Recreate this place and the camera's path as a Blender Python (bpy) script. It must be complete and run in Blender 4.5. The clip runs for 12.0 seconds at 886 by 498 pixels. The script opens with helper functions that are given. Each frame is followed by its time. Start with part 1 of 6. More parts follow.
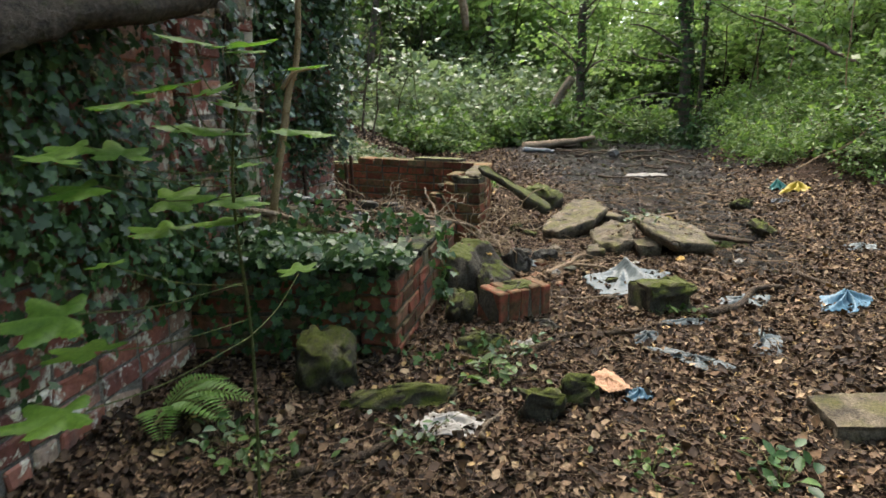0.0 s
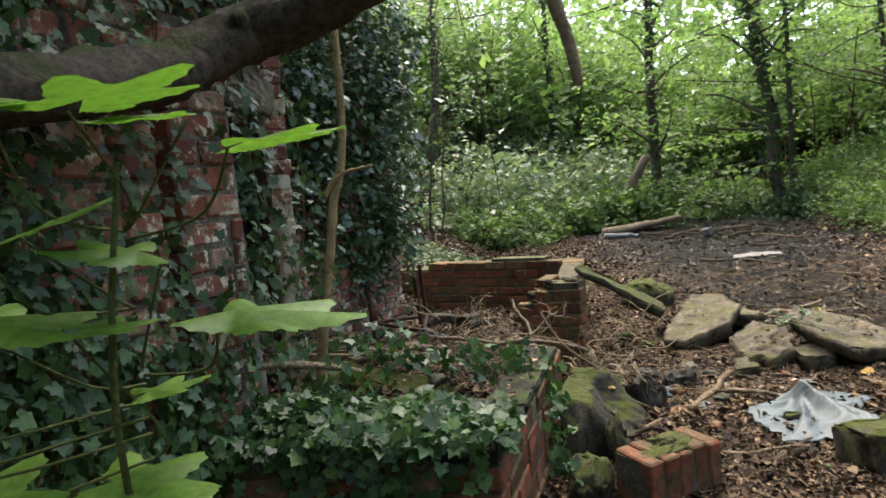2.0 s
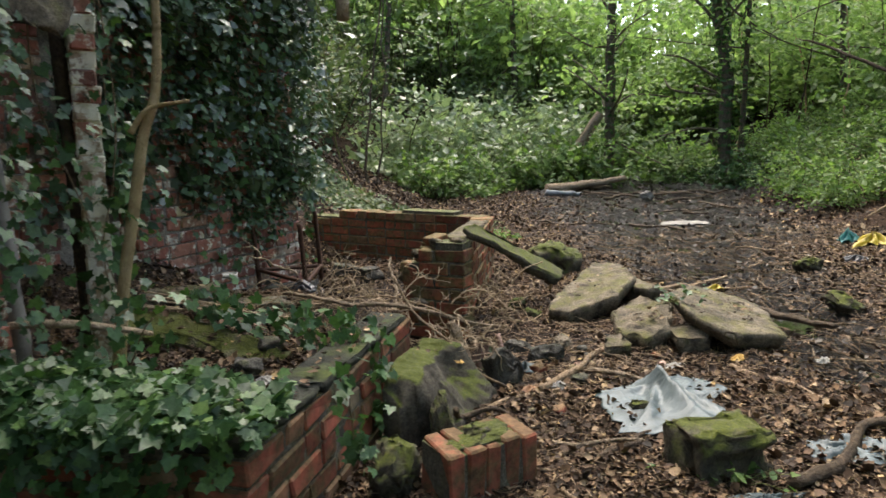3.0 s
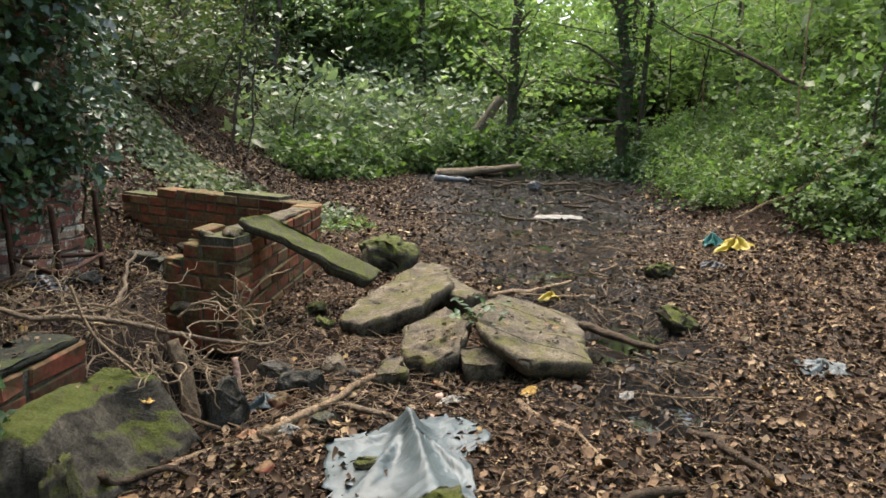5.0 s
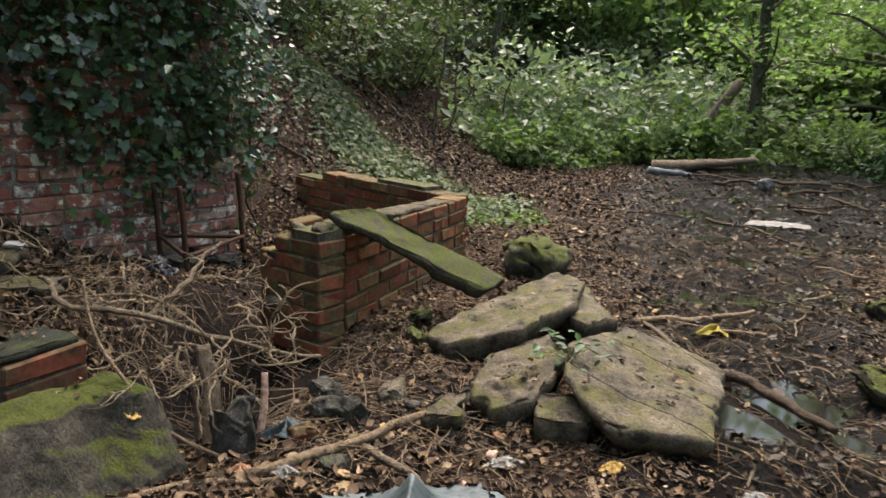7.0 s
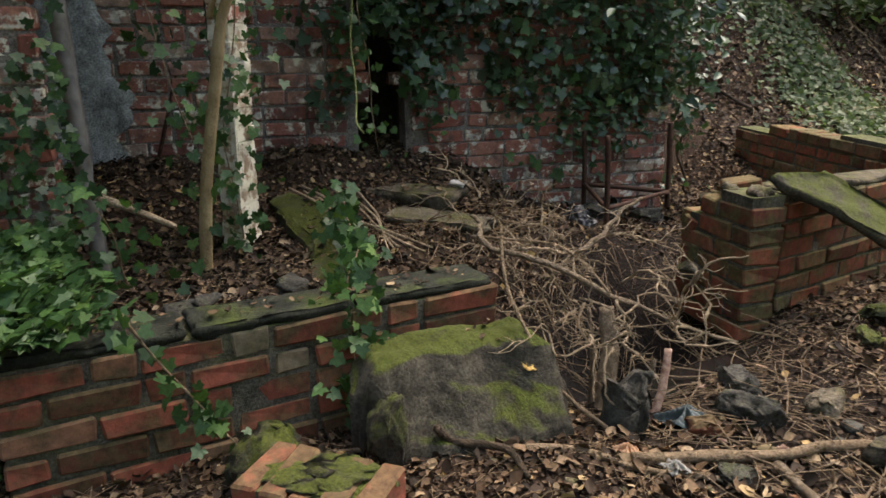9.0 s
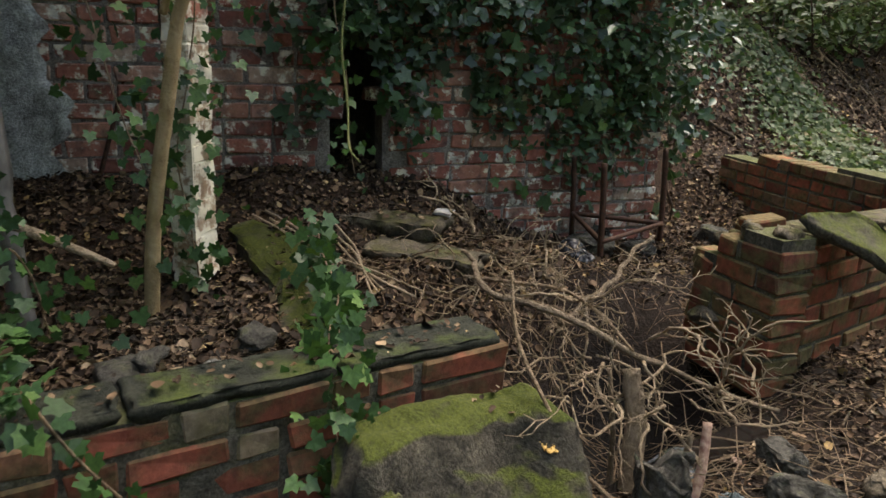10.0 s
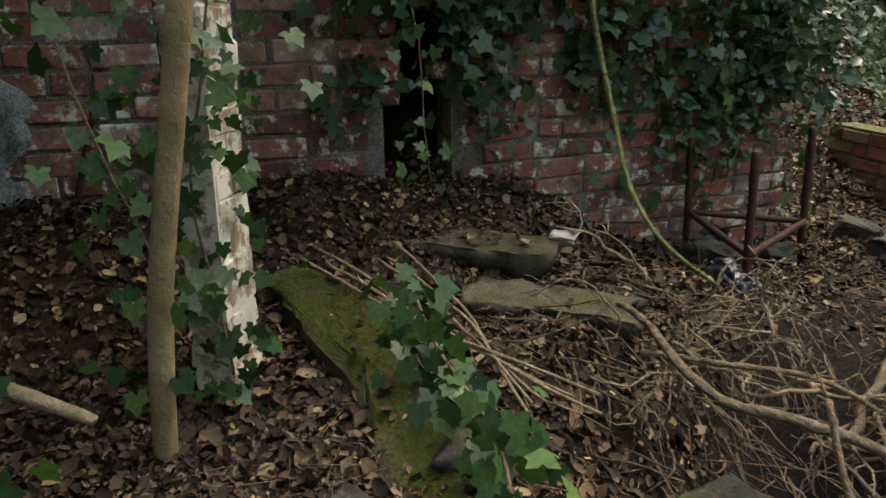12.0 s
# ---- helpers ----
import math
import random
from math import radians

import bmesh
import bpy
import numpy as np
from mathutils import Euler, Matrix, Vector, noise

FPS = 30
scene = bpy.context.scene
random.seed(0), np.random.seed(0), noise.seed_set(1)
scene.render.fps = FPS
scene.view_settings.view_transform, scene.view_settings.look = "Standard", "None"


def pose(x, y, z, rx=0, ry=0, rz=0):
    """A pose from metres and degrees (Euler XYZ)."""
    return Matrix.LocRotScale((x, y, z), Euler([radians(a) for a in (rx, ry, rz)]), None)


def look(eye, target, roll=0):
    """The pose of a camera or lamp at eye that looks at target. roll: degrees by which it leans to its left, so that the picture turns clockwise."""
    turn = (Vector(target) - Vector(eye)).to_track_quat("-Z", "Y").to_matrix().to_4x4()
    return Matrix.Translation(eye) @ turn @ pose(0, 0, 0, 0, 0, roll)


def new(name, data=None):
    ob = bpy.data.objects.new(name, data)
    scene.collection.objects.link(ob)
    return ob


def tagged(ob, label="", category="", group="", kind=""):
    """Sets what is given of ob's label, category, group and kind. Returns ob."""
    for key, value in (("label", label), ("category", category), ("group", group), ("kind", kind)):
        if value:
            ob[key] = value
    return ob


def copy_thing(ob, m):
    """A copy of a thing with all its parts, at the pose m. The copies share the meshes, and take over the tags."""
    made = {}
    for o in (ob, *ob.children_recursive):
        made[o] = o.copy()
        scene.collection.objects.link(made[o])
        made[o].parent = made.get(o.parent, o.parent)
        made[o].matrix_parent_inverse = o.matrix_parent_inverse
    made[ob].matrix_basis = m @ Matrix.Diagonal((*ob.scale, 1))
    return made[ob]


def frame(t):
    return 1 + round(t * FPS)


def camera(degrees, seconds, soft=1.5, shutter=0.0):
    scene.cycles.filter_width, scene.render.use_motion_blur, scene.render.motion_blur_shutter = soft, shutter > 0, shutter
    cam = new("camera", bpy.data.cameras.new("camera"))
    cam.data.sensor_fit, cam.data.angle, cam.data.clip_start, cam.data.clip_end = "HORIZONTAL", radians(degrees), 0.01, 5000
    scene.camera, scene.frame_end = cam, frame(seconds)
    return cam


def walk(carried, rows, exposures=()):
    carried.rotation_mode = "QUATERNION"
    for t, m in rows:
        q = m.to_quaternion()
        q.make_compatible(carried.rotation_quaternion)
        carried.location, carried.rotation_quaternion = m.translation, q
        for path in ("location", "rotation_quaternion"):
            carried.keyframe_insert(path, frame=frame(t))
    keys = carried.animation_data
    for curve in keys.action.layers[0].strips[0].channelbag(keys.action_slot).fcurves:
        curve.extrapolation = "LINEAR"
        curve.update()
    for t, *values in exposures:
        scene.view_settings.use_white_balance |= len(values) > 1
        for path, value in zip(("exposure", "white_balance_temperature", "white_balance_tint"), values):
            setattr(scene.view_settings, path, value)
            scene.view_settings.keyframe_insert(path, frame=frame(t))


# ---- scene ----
cam = camera(65.8, 12.0, soft=1.5, shutter=0.2)
METRES, EYE, TILT, LEAN, TURN = 6.21, 1.35, 0.0, 0.0, 0.0
ROWS = [
    (0.0, 0.0, 0.0, 0.0, -0.08, -12.58, 0.37),
    (0.5, -0.0035, 0.0573, -0.0042, -4.39, -10.68, 3.02),
    (1.0, -0.0012, 0.1009, -0.0072, -5.88, -11.01, 2.18),
    (1.5, -0.0188, 0.1407, 0.0066, -8.71, -7.12, 6.64),
    (2.0, -0.0226, 0.1896, 0.0009, 5.19, -4.53, 5.69),
    (2.5, 0.02, 0.2238, 0.0017, 5.2, -6.96, 2.16),
    (4.5, 0.1785, 0.3453, -0.0045, -5.1, -11.4, 3.12),
    (5.0, 0.2148, 0.3813, -0.0019, -3.01, -10.97, -1.75),
    (5.5, 0.2557, 0.4058, -0.0039, 2.43, -11.15, -1.38),
    (6.0, 0.2924, 0.4316, -0.0071, 5.86, -12.94, -2.37),
    (6.5, 0.3122, 0.4637, -0.0036, 13.27, -14.17, -3.54),
    (7.0, 0.3223, 0.5047, 0.0001, 17.07, -12.78, -1.93),
    (7.5, 0.3202, 0.5335, 0.0008, 25.77, -12.75, 1.25),
    (9.5, 0.2799, 0.5527, -0.0056, 54.75, -18.22, -0.03),
    (10.0, 0.2313, 0.5711, -0.0082, 48.91, -16.02, -1.54),
    (10.5, 0.1828, 0.5919, -0.0152, 46.13, -18.47, 0.51),
    (11.0, 0.1321, 0.61, -0.0142, 46.88, -18.45, -0.21),
    (11.5, 0.092, 0.6189, -0.0098, 47.23, -18.73, 0.54),
    (12.0, 0.0539, 0.6306, -0.0127, 48.03, -18.71, 0.73),
]
SHOTS = [(t, pose(0, 0, EYE, TILT, LEAN, TURN) @ pose(METRES * x, METRES * y, METRES * z, 90 + pitch, roll, yaw)) for t, x, y, z, yaw, pitch, roll in ROWS]
walk(cam, SHOTS, [(0.0, 2.42, 7000, 9), (4.3, 2.4, 7050, 10), (6.5, 2.28, 7100, 12), (7.7, 2.23, 7150, 13), (9.5, 2.2, 7250, 11), (12.0, 2.2, 7500, 9)])

# ---- sky and sun: an overcast summer day ----
world = bpy.data.worlds.new("sky")
scene.world = world
world.use_nodes = True
SKY = world.node_tree.nodes.new("ShaderNodeTexSky")
SKY.sky_type, SKY.sun_disc = "NISHITA", False
SKY.sun_elevation, SKY.sun_rotation = radians(64), radians(348)
SKY.air_density, SKY.dust_density, SKY.ozone_density = 1.0, 2.5, 0.8
BACK = world.node_tree.nodes["Background"]
BACK.inputs["Strength"].default_value = 0.15
world.node_tree.links.new(SKY.outputs["Color"], BACK.inputs["Color"])
sun = new("sun", bpy.data.lights.new("sun", "SUN"))
sun.data.energy, sun.data.angle, sun.data.color = 1.5, radians(50), (1.0, 0.96, 0.9)
sun.matrix_basis = look((-2.03, 9.54, 20), (0, 0, 0))



# ---- materials ----
def material(name, base, rough=0.8, spec=0.3):
    m = bpy.data.materials.new(name)
    m.use_nodes = True
    b = m.node_tree.nodes["Principled BSDF"]
    b.inputs["Base Color"].default_value = (*base, 1)
    b.inputs["Roughness"].default_value = rough
    b.inputs["Specular IOR Level"].default_value = spec
    return m, m.node_tree.nodes, m.node_tree.links, b


def ramp(nodes, stops, mode="LINEAR"):
    r = nodes.new("ShaderNodeValToRGB")
    r.color_ramp.interpolation = mode
    e = r.color_ramp.elements
    while len(e) < len(stops):
        e.new(0.5)
    for k, (p, c) in zip(e, stops):
        k.position, k.color = p, (*c, 1) if len(c) == 3 else c
    return r


def noise_node(nodes, links, scale, detail=6.0, rough=0.6, space="Position"):
    n = nodes.new("ShaderNodeTexNoise")
    n.inputs["Scale"].default_value, n.inputs["Detail"].default_value, n.inputs["Roughness"].default_value = scale, detail, rough
    if space == "Position":
        g = nodes.new("ShaderNodeNewGeometry")
        links.new(g.outputs["Position"], n.inputs["Vector"])
    else:
        g = nodes.new("ShaderNodeTexCoord")
        links.new(g.outputs["Object"], n.inputs["Vector"])
    return n


def mixed(nodes, links, fac, a, b, mode="MIX"):
    m = nodes.new("ShaderNodeMix")
    m.data_type, m.blend_type = "RGBA", mode
    for sock, v in ((m.inputs[0], fac), (m.inputs[6], a), (m.inputs[7], b)):
        if isinstance(v, (int, float)):
            sock.default_value = v
        elif isinstance(v, tuple):
            sock.default_value = (*v, 1)
        else:
            links.new(v, sock)
    return m.outputs[2]


def bumped(nodes, links, b, height, strength=0.5, dist=0.01):
    k = nodes.new("ShaderNodeBump")
    k.inputs["Strength"].default_value, k.inputs["Distance"].default_value = strength, dist
    links.new(height, k.inputs["Height"])
    links.new(k.outputs["Normal"], b.inputs["Normal"])


def moss_mask(nodes, links, scale, lo, hi, up):
    """Moss grows in patches and better on faces that look up."""
    n = noise_node(nodes, links, scale, 5)
    g = nodes.new("ShaderNodeNewGeometry")
    s = nodes.new("ShaderNodeSeparateXYZ")
    links.new(g.outputs["Normal"], s.inputs[0])
    a = nodes.new("ShaderNodeMath")
    a.operation = "MULTIPLY_ADD"
    links.new(s.outputs["Z"], a.inputs[0])
    a.inputs[1].default_value = up
    links.new(n.outputs["Fac"], a.inputs[2])
    r = nodes.new("ShaderNodeMapRange")
    r.inputs["From Min"].default_value, r.inputs["From Max"].default_value = lo, hi
    links.new(a.outputs[0], r.inputs["Value"])
    return r.outputs["Result"]


def leaf_material(name, stops, rough=0.45, through_light=0.35, spec=0.35):
    m, nodes, links, b = material(name, stops[0][1], rough, spec)
    g = nodes.new("ShaderNodeNewGeometry")
    r = ramp(nodes, stops)
    links.new(g.outputs["Random Per Island"], r.inputs[0])
    n = noise_node(nodes, links, 1.1, 3)
    v = ramp(nodes, [(0.3, (0.7, 0.72, 0.7)), (0.7, (1.15, 1.12, 1.0))])
    links.new(n.outputs["Fac"], v.inputs[0])
    col = mixed(nodes, links, 1.0, r.outputs[0], v.outputs[0], "MULTIPLY")
    mottle = noise_node(nodes, links, 75, 4, 0.65)
    mv = ramp(nodes, [(0.32, (0.62, 0.66, 0.6)), (0.7, (1.28, 1.24, 1.2))])
    links.new(mottle.outputs["Fac"], mv.inputs[0])
    col = mixed(nodes, links, 1.0, col, mv.outputs[0], "MULTIPLY")
    bumped(nodes, links, b, mottle.outputs["Fac"], 0.25, 0.004)
    links.new(col, b.inputs["Base Color"])
    if through_light > 0:
        t = nodes.new("ShaderNodeBsdfTranslucent")
        links.new(mixed(nodes, links, 1.0, col, (1.12, 1.25, 0.78), "MULTIPLY"), t.inputs["Color"])
        k = nodes.new("ShaderNodeMixShader")
        k.inputs[0].default_value = through_light
        links.new(b.outputs[0], k.inputs[1])
        links.new(t.outputs[0], k.inputs[2])
        links.new(k.outputs[0], nodes["Material Output"].inputs["Surface"])
    return m


LITTER = leaf_material("leaf_litter", [(0.0, (0.014, 0.009, 0.006)), (0.34, (0.042, 0.025, 0.017)), (0.66, (0.095, 0.057, 0.036)), (0.88, (0.18, 0.115, 0.076)), (0.97, (0.32, 0.235, 0.165)), (1.0, (0.36, 0.235, 0.1))], 0.75, 0.0, 0.2)
WETLITTER = leaf_material("wet_leaf_litter", [(0.0, (0.01, 0.008, 0.007)), (0.5, (0.03, 0.022, 0.017)), (0.92, (0.06, 0.043, 0.032)), (1.0, (0.15, 0.11, 0.085))], 0.55, 0.0, 0.22)
HOLLY = leaf_material("dark_holly_leaf", [(0.0, (0.022, 0.048, 0.024)), (0.5, (0.044, 0.088, 0.04)), (0.85, (0.075, 0.135, 0.06)), (1.0, (0.12, 0.17, 0.1))], 0.34, 0.2, 0.5)
IVY = leaf_material("ivy_leaf", [(0.0, (0.02, 0.05, 0.017)), (0.5, (0.038, 0.088, 0.03)), (0.85, (0.062, 0.13, 0.04)), (1.0, (0.11, 0.185, 0.055))], 0.42, 0.25, 0.32)
DARKLEAF = leaf_material("dark_bank_leaf", [(0.0, (0.04, 0.066, 0.03)), (0.5, (0.08, 0.118, 0.052)), (0.9, (0.135, 0.175, 0.088)), (1.0, (0.2, 0.165, 0.1))], 0.48, 0.35, 0.3)
PALELEAF = leaf_material("pale_bush_leaf", [(0.0, (0.13, 0.185, 0.12)), (0.5, (0.2, 0.26, 0.175)), (1.0, (0.3, 0.35, 0.26))], 0.3, 0.5, 0.6)
BRIGHTLEAF = leaf_material("bright_tree_leaf", [(0.0, (0.12, 0.19, 0.07)), (0.5, (0.185, 0.28, 0.115)), (1.0, (0.28, 0.37, 0.17))], 0.4, 0.6, 0.45)
BRAMBLE = leaf_material("bramble_leaf", [(0.0, (0.055, 0.105, 0.035)), (0.5, (0.095, 0.165, 0.05)), (1.0, (0.165, 0.24, 0.085))], 0.5, 0.45)
SYCAMORE = leaf_material("sycamore_leaf", [(0.0, (0.1, 0.2, 0.035)), (1.0, (0.15, 0.28, 0.05))], 0.45, 0.5)
FERN = leaf_material("fern_leaf", [(0.0, (0.08, 0.17, 0.04)), (1.0, (0.14, 0.25, 0.06))], 0.5, 0.4)


def bark_material(name, dark, light, scale=14.0, moss=0.0):
    m, nodes, links, b = material(name, light, 0.85, 0.2)
    n = noise_node(nodes, links, scale, 8, 0.7)
    r = ramp(nodes, [(0.32, dark), (0.68, light)])
    links.new(n.outputs["Fac"], r.inputs[0])
    col = r.outputs[0]
    if moss:
        col = mixed(nodes, links, moss_mask(nodes, links, 6, 0.75 - moss * 0.3, 0.95 - moss * 0.3, 0.2), col, (0.06, 0.075, 0.018))
    links.new(col, b.inputs["Base Color"])
    bumped(nodes, links, b, n.outputs["Fac"], 1.0, 0.035)
    return m


BARK = bark_material("rough_bark", (0.026, 0.021, 0.015), (0.15, 0.118, 0.088), 26, 0.5)
PALEBARK = bark_material("pale_smooth_bark", (0.22, 0.15, 0.075), (0.42, 0.31, 0.165), 10)
DEADWOOD = bark_material("bleached_dead_wood", (0.09, 0.065, 0.042), (0.27, 0.205, 0.14), 30)
TWIG = bark_material("dry_twig", (0.12, 0.08, 0.05), (0.36, 0.26, 0.165), 40)
PALETWIG = bark_material("pale_dry_twig", (0.2, 0.145, 0.09), (0.45, 0.345, 0.23), 40)
ROTWOOD = bark_material("damp_brown_wood", (0.025, 0.018, 0.012), (0.1, 0.07, 0.045), 30)
STEM = bark_material("green_stem", (0.08, 0.1, 0.03), (0.16, 0.17, 0.06), 20)


def stone_material(name, dark, light, moss_lo, moss_hi, up=0.25, moss_scale=5.0, mosscol=((0.035, 0.05, 0.01), (0.13, 0.15, 0.02)), rough=0.9, boards=0.0):
    m, nodes, links, b = material(name, light, rough, 0.25)
    n = noise_node(nodes, links, 9, 8, 0.7)
    r = ramp(nodes, [(0.36, dark), (0.64, light)])
    links.new(n.outputs["Fac"], r.inputs[0])
    fine = noise_node(nodes, links, 90, 6, 0.7)
    mr = ramp(nodes, [(0.3, mosscol[0]), (0.7, mosscol[1])])
    links.new(fine.outputs["Fac"], mr.inputs[0])
    speck = ramp(nodes, [(0.38, (0.5, 0.5, 0.5)), (0.6, (1.25, 1.25, 1.25))])
    links.new(fine.outputs["Fac"], speck.inputs[0])
    base = mixed(nodes, links, 1.0, r.outputs[0], speck.outputs[0], "MULTIPLY")
    links.new(mixed(nodes, links, moss_mask(nodes, links, moss_scale, moss_lo, moss_hi, up), base, mr.outputs[0]), b.inputs["Base Color"])
    height = fine.outputs["Fac"]
    if boards:
        # shallow marks of the shuttering boards
        g = nodes.new("ShaderNodeNewGeometry")
        dot = nodes.new("ShaderNodeVectorMath")
        dot.operation = "DOT_PRODUCT"
        links.new(g.outputs["Position"], dot.inputs[0])
        dot.inputs[1].default_value = (0.28, 0.96, 0.0)
        saw = nodes.new("ShaderNodeMath")
        saw.operation = "PINGPONG"
        links.new(dot.outputs["Value"], saw.inputs[0])
        saw.inputs[1].default_value = boards
        line = nodes.new("ShaderNodeMapRange")
        line.inputs["From Max"].default_value = 0.009
        links.new(saw.outputs[0], line.inputs["Value"])
        add = nodes.new("ShaderNodeMath")
        add.operation = "MULTIPLY_ADD"
        links.new(line.outputs["Result"], add.inputs[0])
        add.inputs[1].default_value = 1.6
        links.new(fine.outputs["Fac"], add.inputs[2])
        height = add.outputs[0]
    bumped(nodes, links, b, height, 0.9, 0.012)
    return m


CONCRETE = stone_material("weathered_concrete", (0.026, 0.021, 0.014), (0.17, 0.138, 0.096), 0.58, 0.82, 0.14, 8.0, ((0.042, 0.044, 0.012), (0.12, 0.112, 0.03)))
MOSSTOP = stone_material("moss_topped_stone", (0.02, 0.018, 0.013), (0.085, 0.074, 0.055), 1.72, 2.12, 2.0, 7.0, ((0.02, 0.028, 0.006), (0.085, 0.098, 0.013)))
BOARDED = stone_material("board_marked_concrete", (0.034, 0.029, 0.02), (0.18, 0.148, 0.105), 0.6, 0.86, 0.15, 7.0, ((0.05, 0.05, 0.014), (0.13, 0.12, 0.032)), boards=0.11)
MOSSY = stone_material("mossy_stone", (0.022, 0.02, 0.014), (0.095, 0.082, 0.058), 0.53, 0.76, 0.27, 11.0, ((0.02, 0.028, 0.006), (0.092, 0.105, 0.014)))
DARKSTONE = stone_material("damp_dark_stone", (0.022, 0.021, 0.018), (0.09, 0.083, 0.068), 0.74, 0.98, 0.25, 7.0, ((0.03, 0.04, 0.012), (0.08, 0.09, 0.02)))
COPING = stone_material("black_green_coping", (0.01, 0.012, 0.008), (0.036, 0.038, 0.026), 0.72, 0.95, 0.25, 6.0, ((0.03, 0.045, 0.012), (0.09, 0.11, 0.02)))
MORTAR = stone_material("old_mortar", (0.045, 0.04, 0.03), (0.16, 0.14, 0.105), 0.5, 0.75, 0.22, 6.0, ((0.05, 0.055, 0.02), (0.12, 0.125, 0.04)))
HOUSEMORTAR = stone_material("pale_house_mortar", (0.1, 0.085, 0.07), (0.3, 0.26, 0.22), 0.7, 0.95, 0.1, 6.0, ((0.06, 0.07, 0.03), (0.13, 0.14, 0.06)))
RENDERCOAT = stone_material("grey_render", (0.15, 0.15, 0.135), (0.52, 0.52, 0.48), 0.75, 1.0, 0.0, 3.0, ((0.1, 0.11, 0.07), (0.17, 0.18, 0.1)))


def brick_material(name, stops, dirt, dirt_lo, dirt_hi, up=0.15, white=0.0):
    m, nodes, links, b = material(name, stops[0][1], 0.88, 0.2)
    o = nodes.new("ShaderNodeObjectInfo")
    r = ramp(nodes, stops)
    isle = nodes.new("ShaderNodeNewGeometry")
    both = nodes.new("ShaderNodeMath")
    links.new(o.outputs["Random"], both.inputs[0])
    links.new(isle.outputs["Random Per Island"], both.inputs[1])
    wrap = nodes.new("ShaderNodeMath")
    wrap.operation = "FRACT"
    links.new(both.outputs[0], wrap.inputs[0])
    links.new(wrap.outputs[0], r.inputs[0])
    n = noise_node(nodes, links, 28, 8, 0.7)
    v = ramp(nodes, [(0.3, (0.55, 0.52, 0.5)), (0.7, (1.2, 1.15, 1.1))])
    links.new(n.outputs["Fac"], v.inputs[0])
    col = mixed(nodes, links, 1.0, r.outputs[0], v.outputs[0], "MULTIPLY")
    if white:
        w = noise_node(nodes, links, 12, 7, 0.7)
        wr = ramp(nodes, [(0.62 - white * 0.25, (0, 0, 0)), (0.68 - white * 0.25, (1, 1, 1))])
        links.new(w.outputs["Fac"], wr.inputs[0])
        col = mixed(nodes, links, wr.outputs[0], col, (0.74, 0.68, 0.54))
    dr = ramp(nodes, [(0.35, dirt[0]), (0.7, dirt[1])])
    links.new(n.outputs["Fac"], dr.inputs[0])
    part_dirt = nodes.new("ShaderNodeMath")
    part_dirt.operation = "MULTIPLY"
    part_dirt.inputs[1].default_value = 0.78
    links.new(moss_mask(nodes, links, 9.0, dirt_lo, dirt_hi, up), part_dirt.inputs[0])
    col = mixed(nodes, links, part_dirt.outputs[0], col, dr.outputs[0])
    links.new(col, b.inputs["Base Color"])
    bumped(nodes, links, b, n.outputs["Fac"], 0.6, 0.008)
    return m


GARDENBRICK = brick_material("mossy_red_brick", [(0.0, (0.12, 0.048, 0.03)), (0.4, (0.25, 0.074, 0.048)), (0.75, (0.33, 0.1, 0.066)), (0.9, (0.27, 0.16, 0.1)), (1.0, (0.2, 0.17, 0.12))], ((0.028, 0.03, 0.014), (0.12, 0.105, 0.05)), 0.41, 0.6)
MOSSBRICK = brick_material("weathered_mossy_brick", [(0.0, (0.11, 0.045, 0.03)), (0.4, (0.23, 0.07, 0.042)), (0.75, (0.31, 0.1, 0.056)), (1.0, (0.2, 0.13, 0.08))], ((0.04, 0.044, 0.016), (0.15, 0.14, 0.06)), 0.44, 0.62)
HOUSEBRICK = brick_material("stained_house_brick", [(0.0, (0.16, 0.066, 0.055)), (0.5, (0.34, 0.125, 0.09)), (0.85, (0.42, 0.19, 0.135)), (1.0, (0.46, 0.34, 0.26))], ((0.05, 0.035, 0.03), (0.19, 0.15, 0.12)), 0.48, 0.68, 0.1, 0.34)
PAINTBRICK = brick_material("flaking_white_brick", [(0.0, (0.3, 0.2, 0.14)), (1.0, (0.42, 0.3, 0.2))], ((0.26, 0.22, 0.15), (0.44, 0.4, 0.3)), 0.46, 0.7, 0.1, 0.72)

PLASTIC, pn, pl, pb = material("torn_grey_polythene", (0.33, 0.4, 0.41), 0.5, 0.35)
pnz = noise_node(pn, pl, 9, 6)
prm = ramp(pn, [(0.35, (0.03, 0.042, 0.044)), (0.65, (0.082, 0.104, 0.108))])
pl.new(pnz.outputs["Fac"], prm.inputs[0])
pl.new(prm.outputs[0], pb.inputs["Base Color"])
bumped(pn, pl, pb, pnz.outputs["Fac"], 0.5, 0.01)


def flat_material(name, a, c, rough, scale=12.0, metal=0.0):
    m, nodes, links, b = material(name, a, rough)
    b.inputs["Metallic"].default_value = metal
    n = noise_node(nodes, links, scale, 6)
    r = ramp(nodes, [(0.35, a), (0.65, c)])
    links.new(n.outputs["Fac"], r.inputs[0])
    links.new(r.outputs[0], b.inputs["Base Color"])
    bumped(nodes, links, b, n.outputs["Fac"], 0.4, 0.004)
    return m


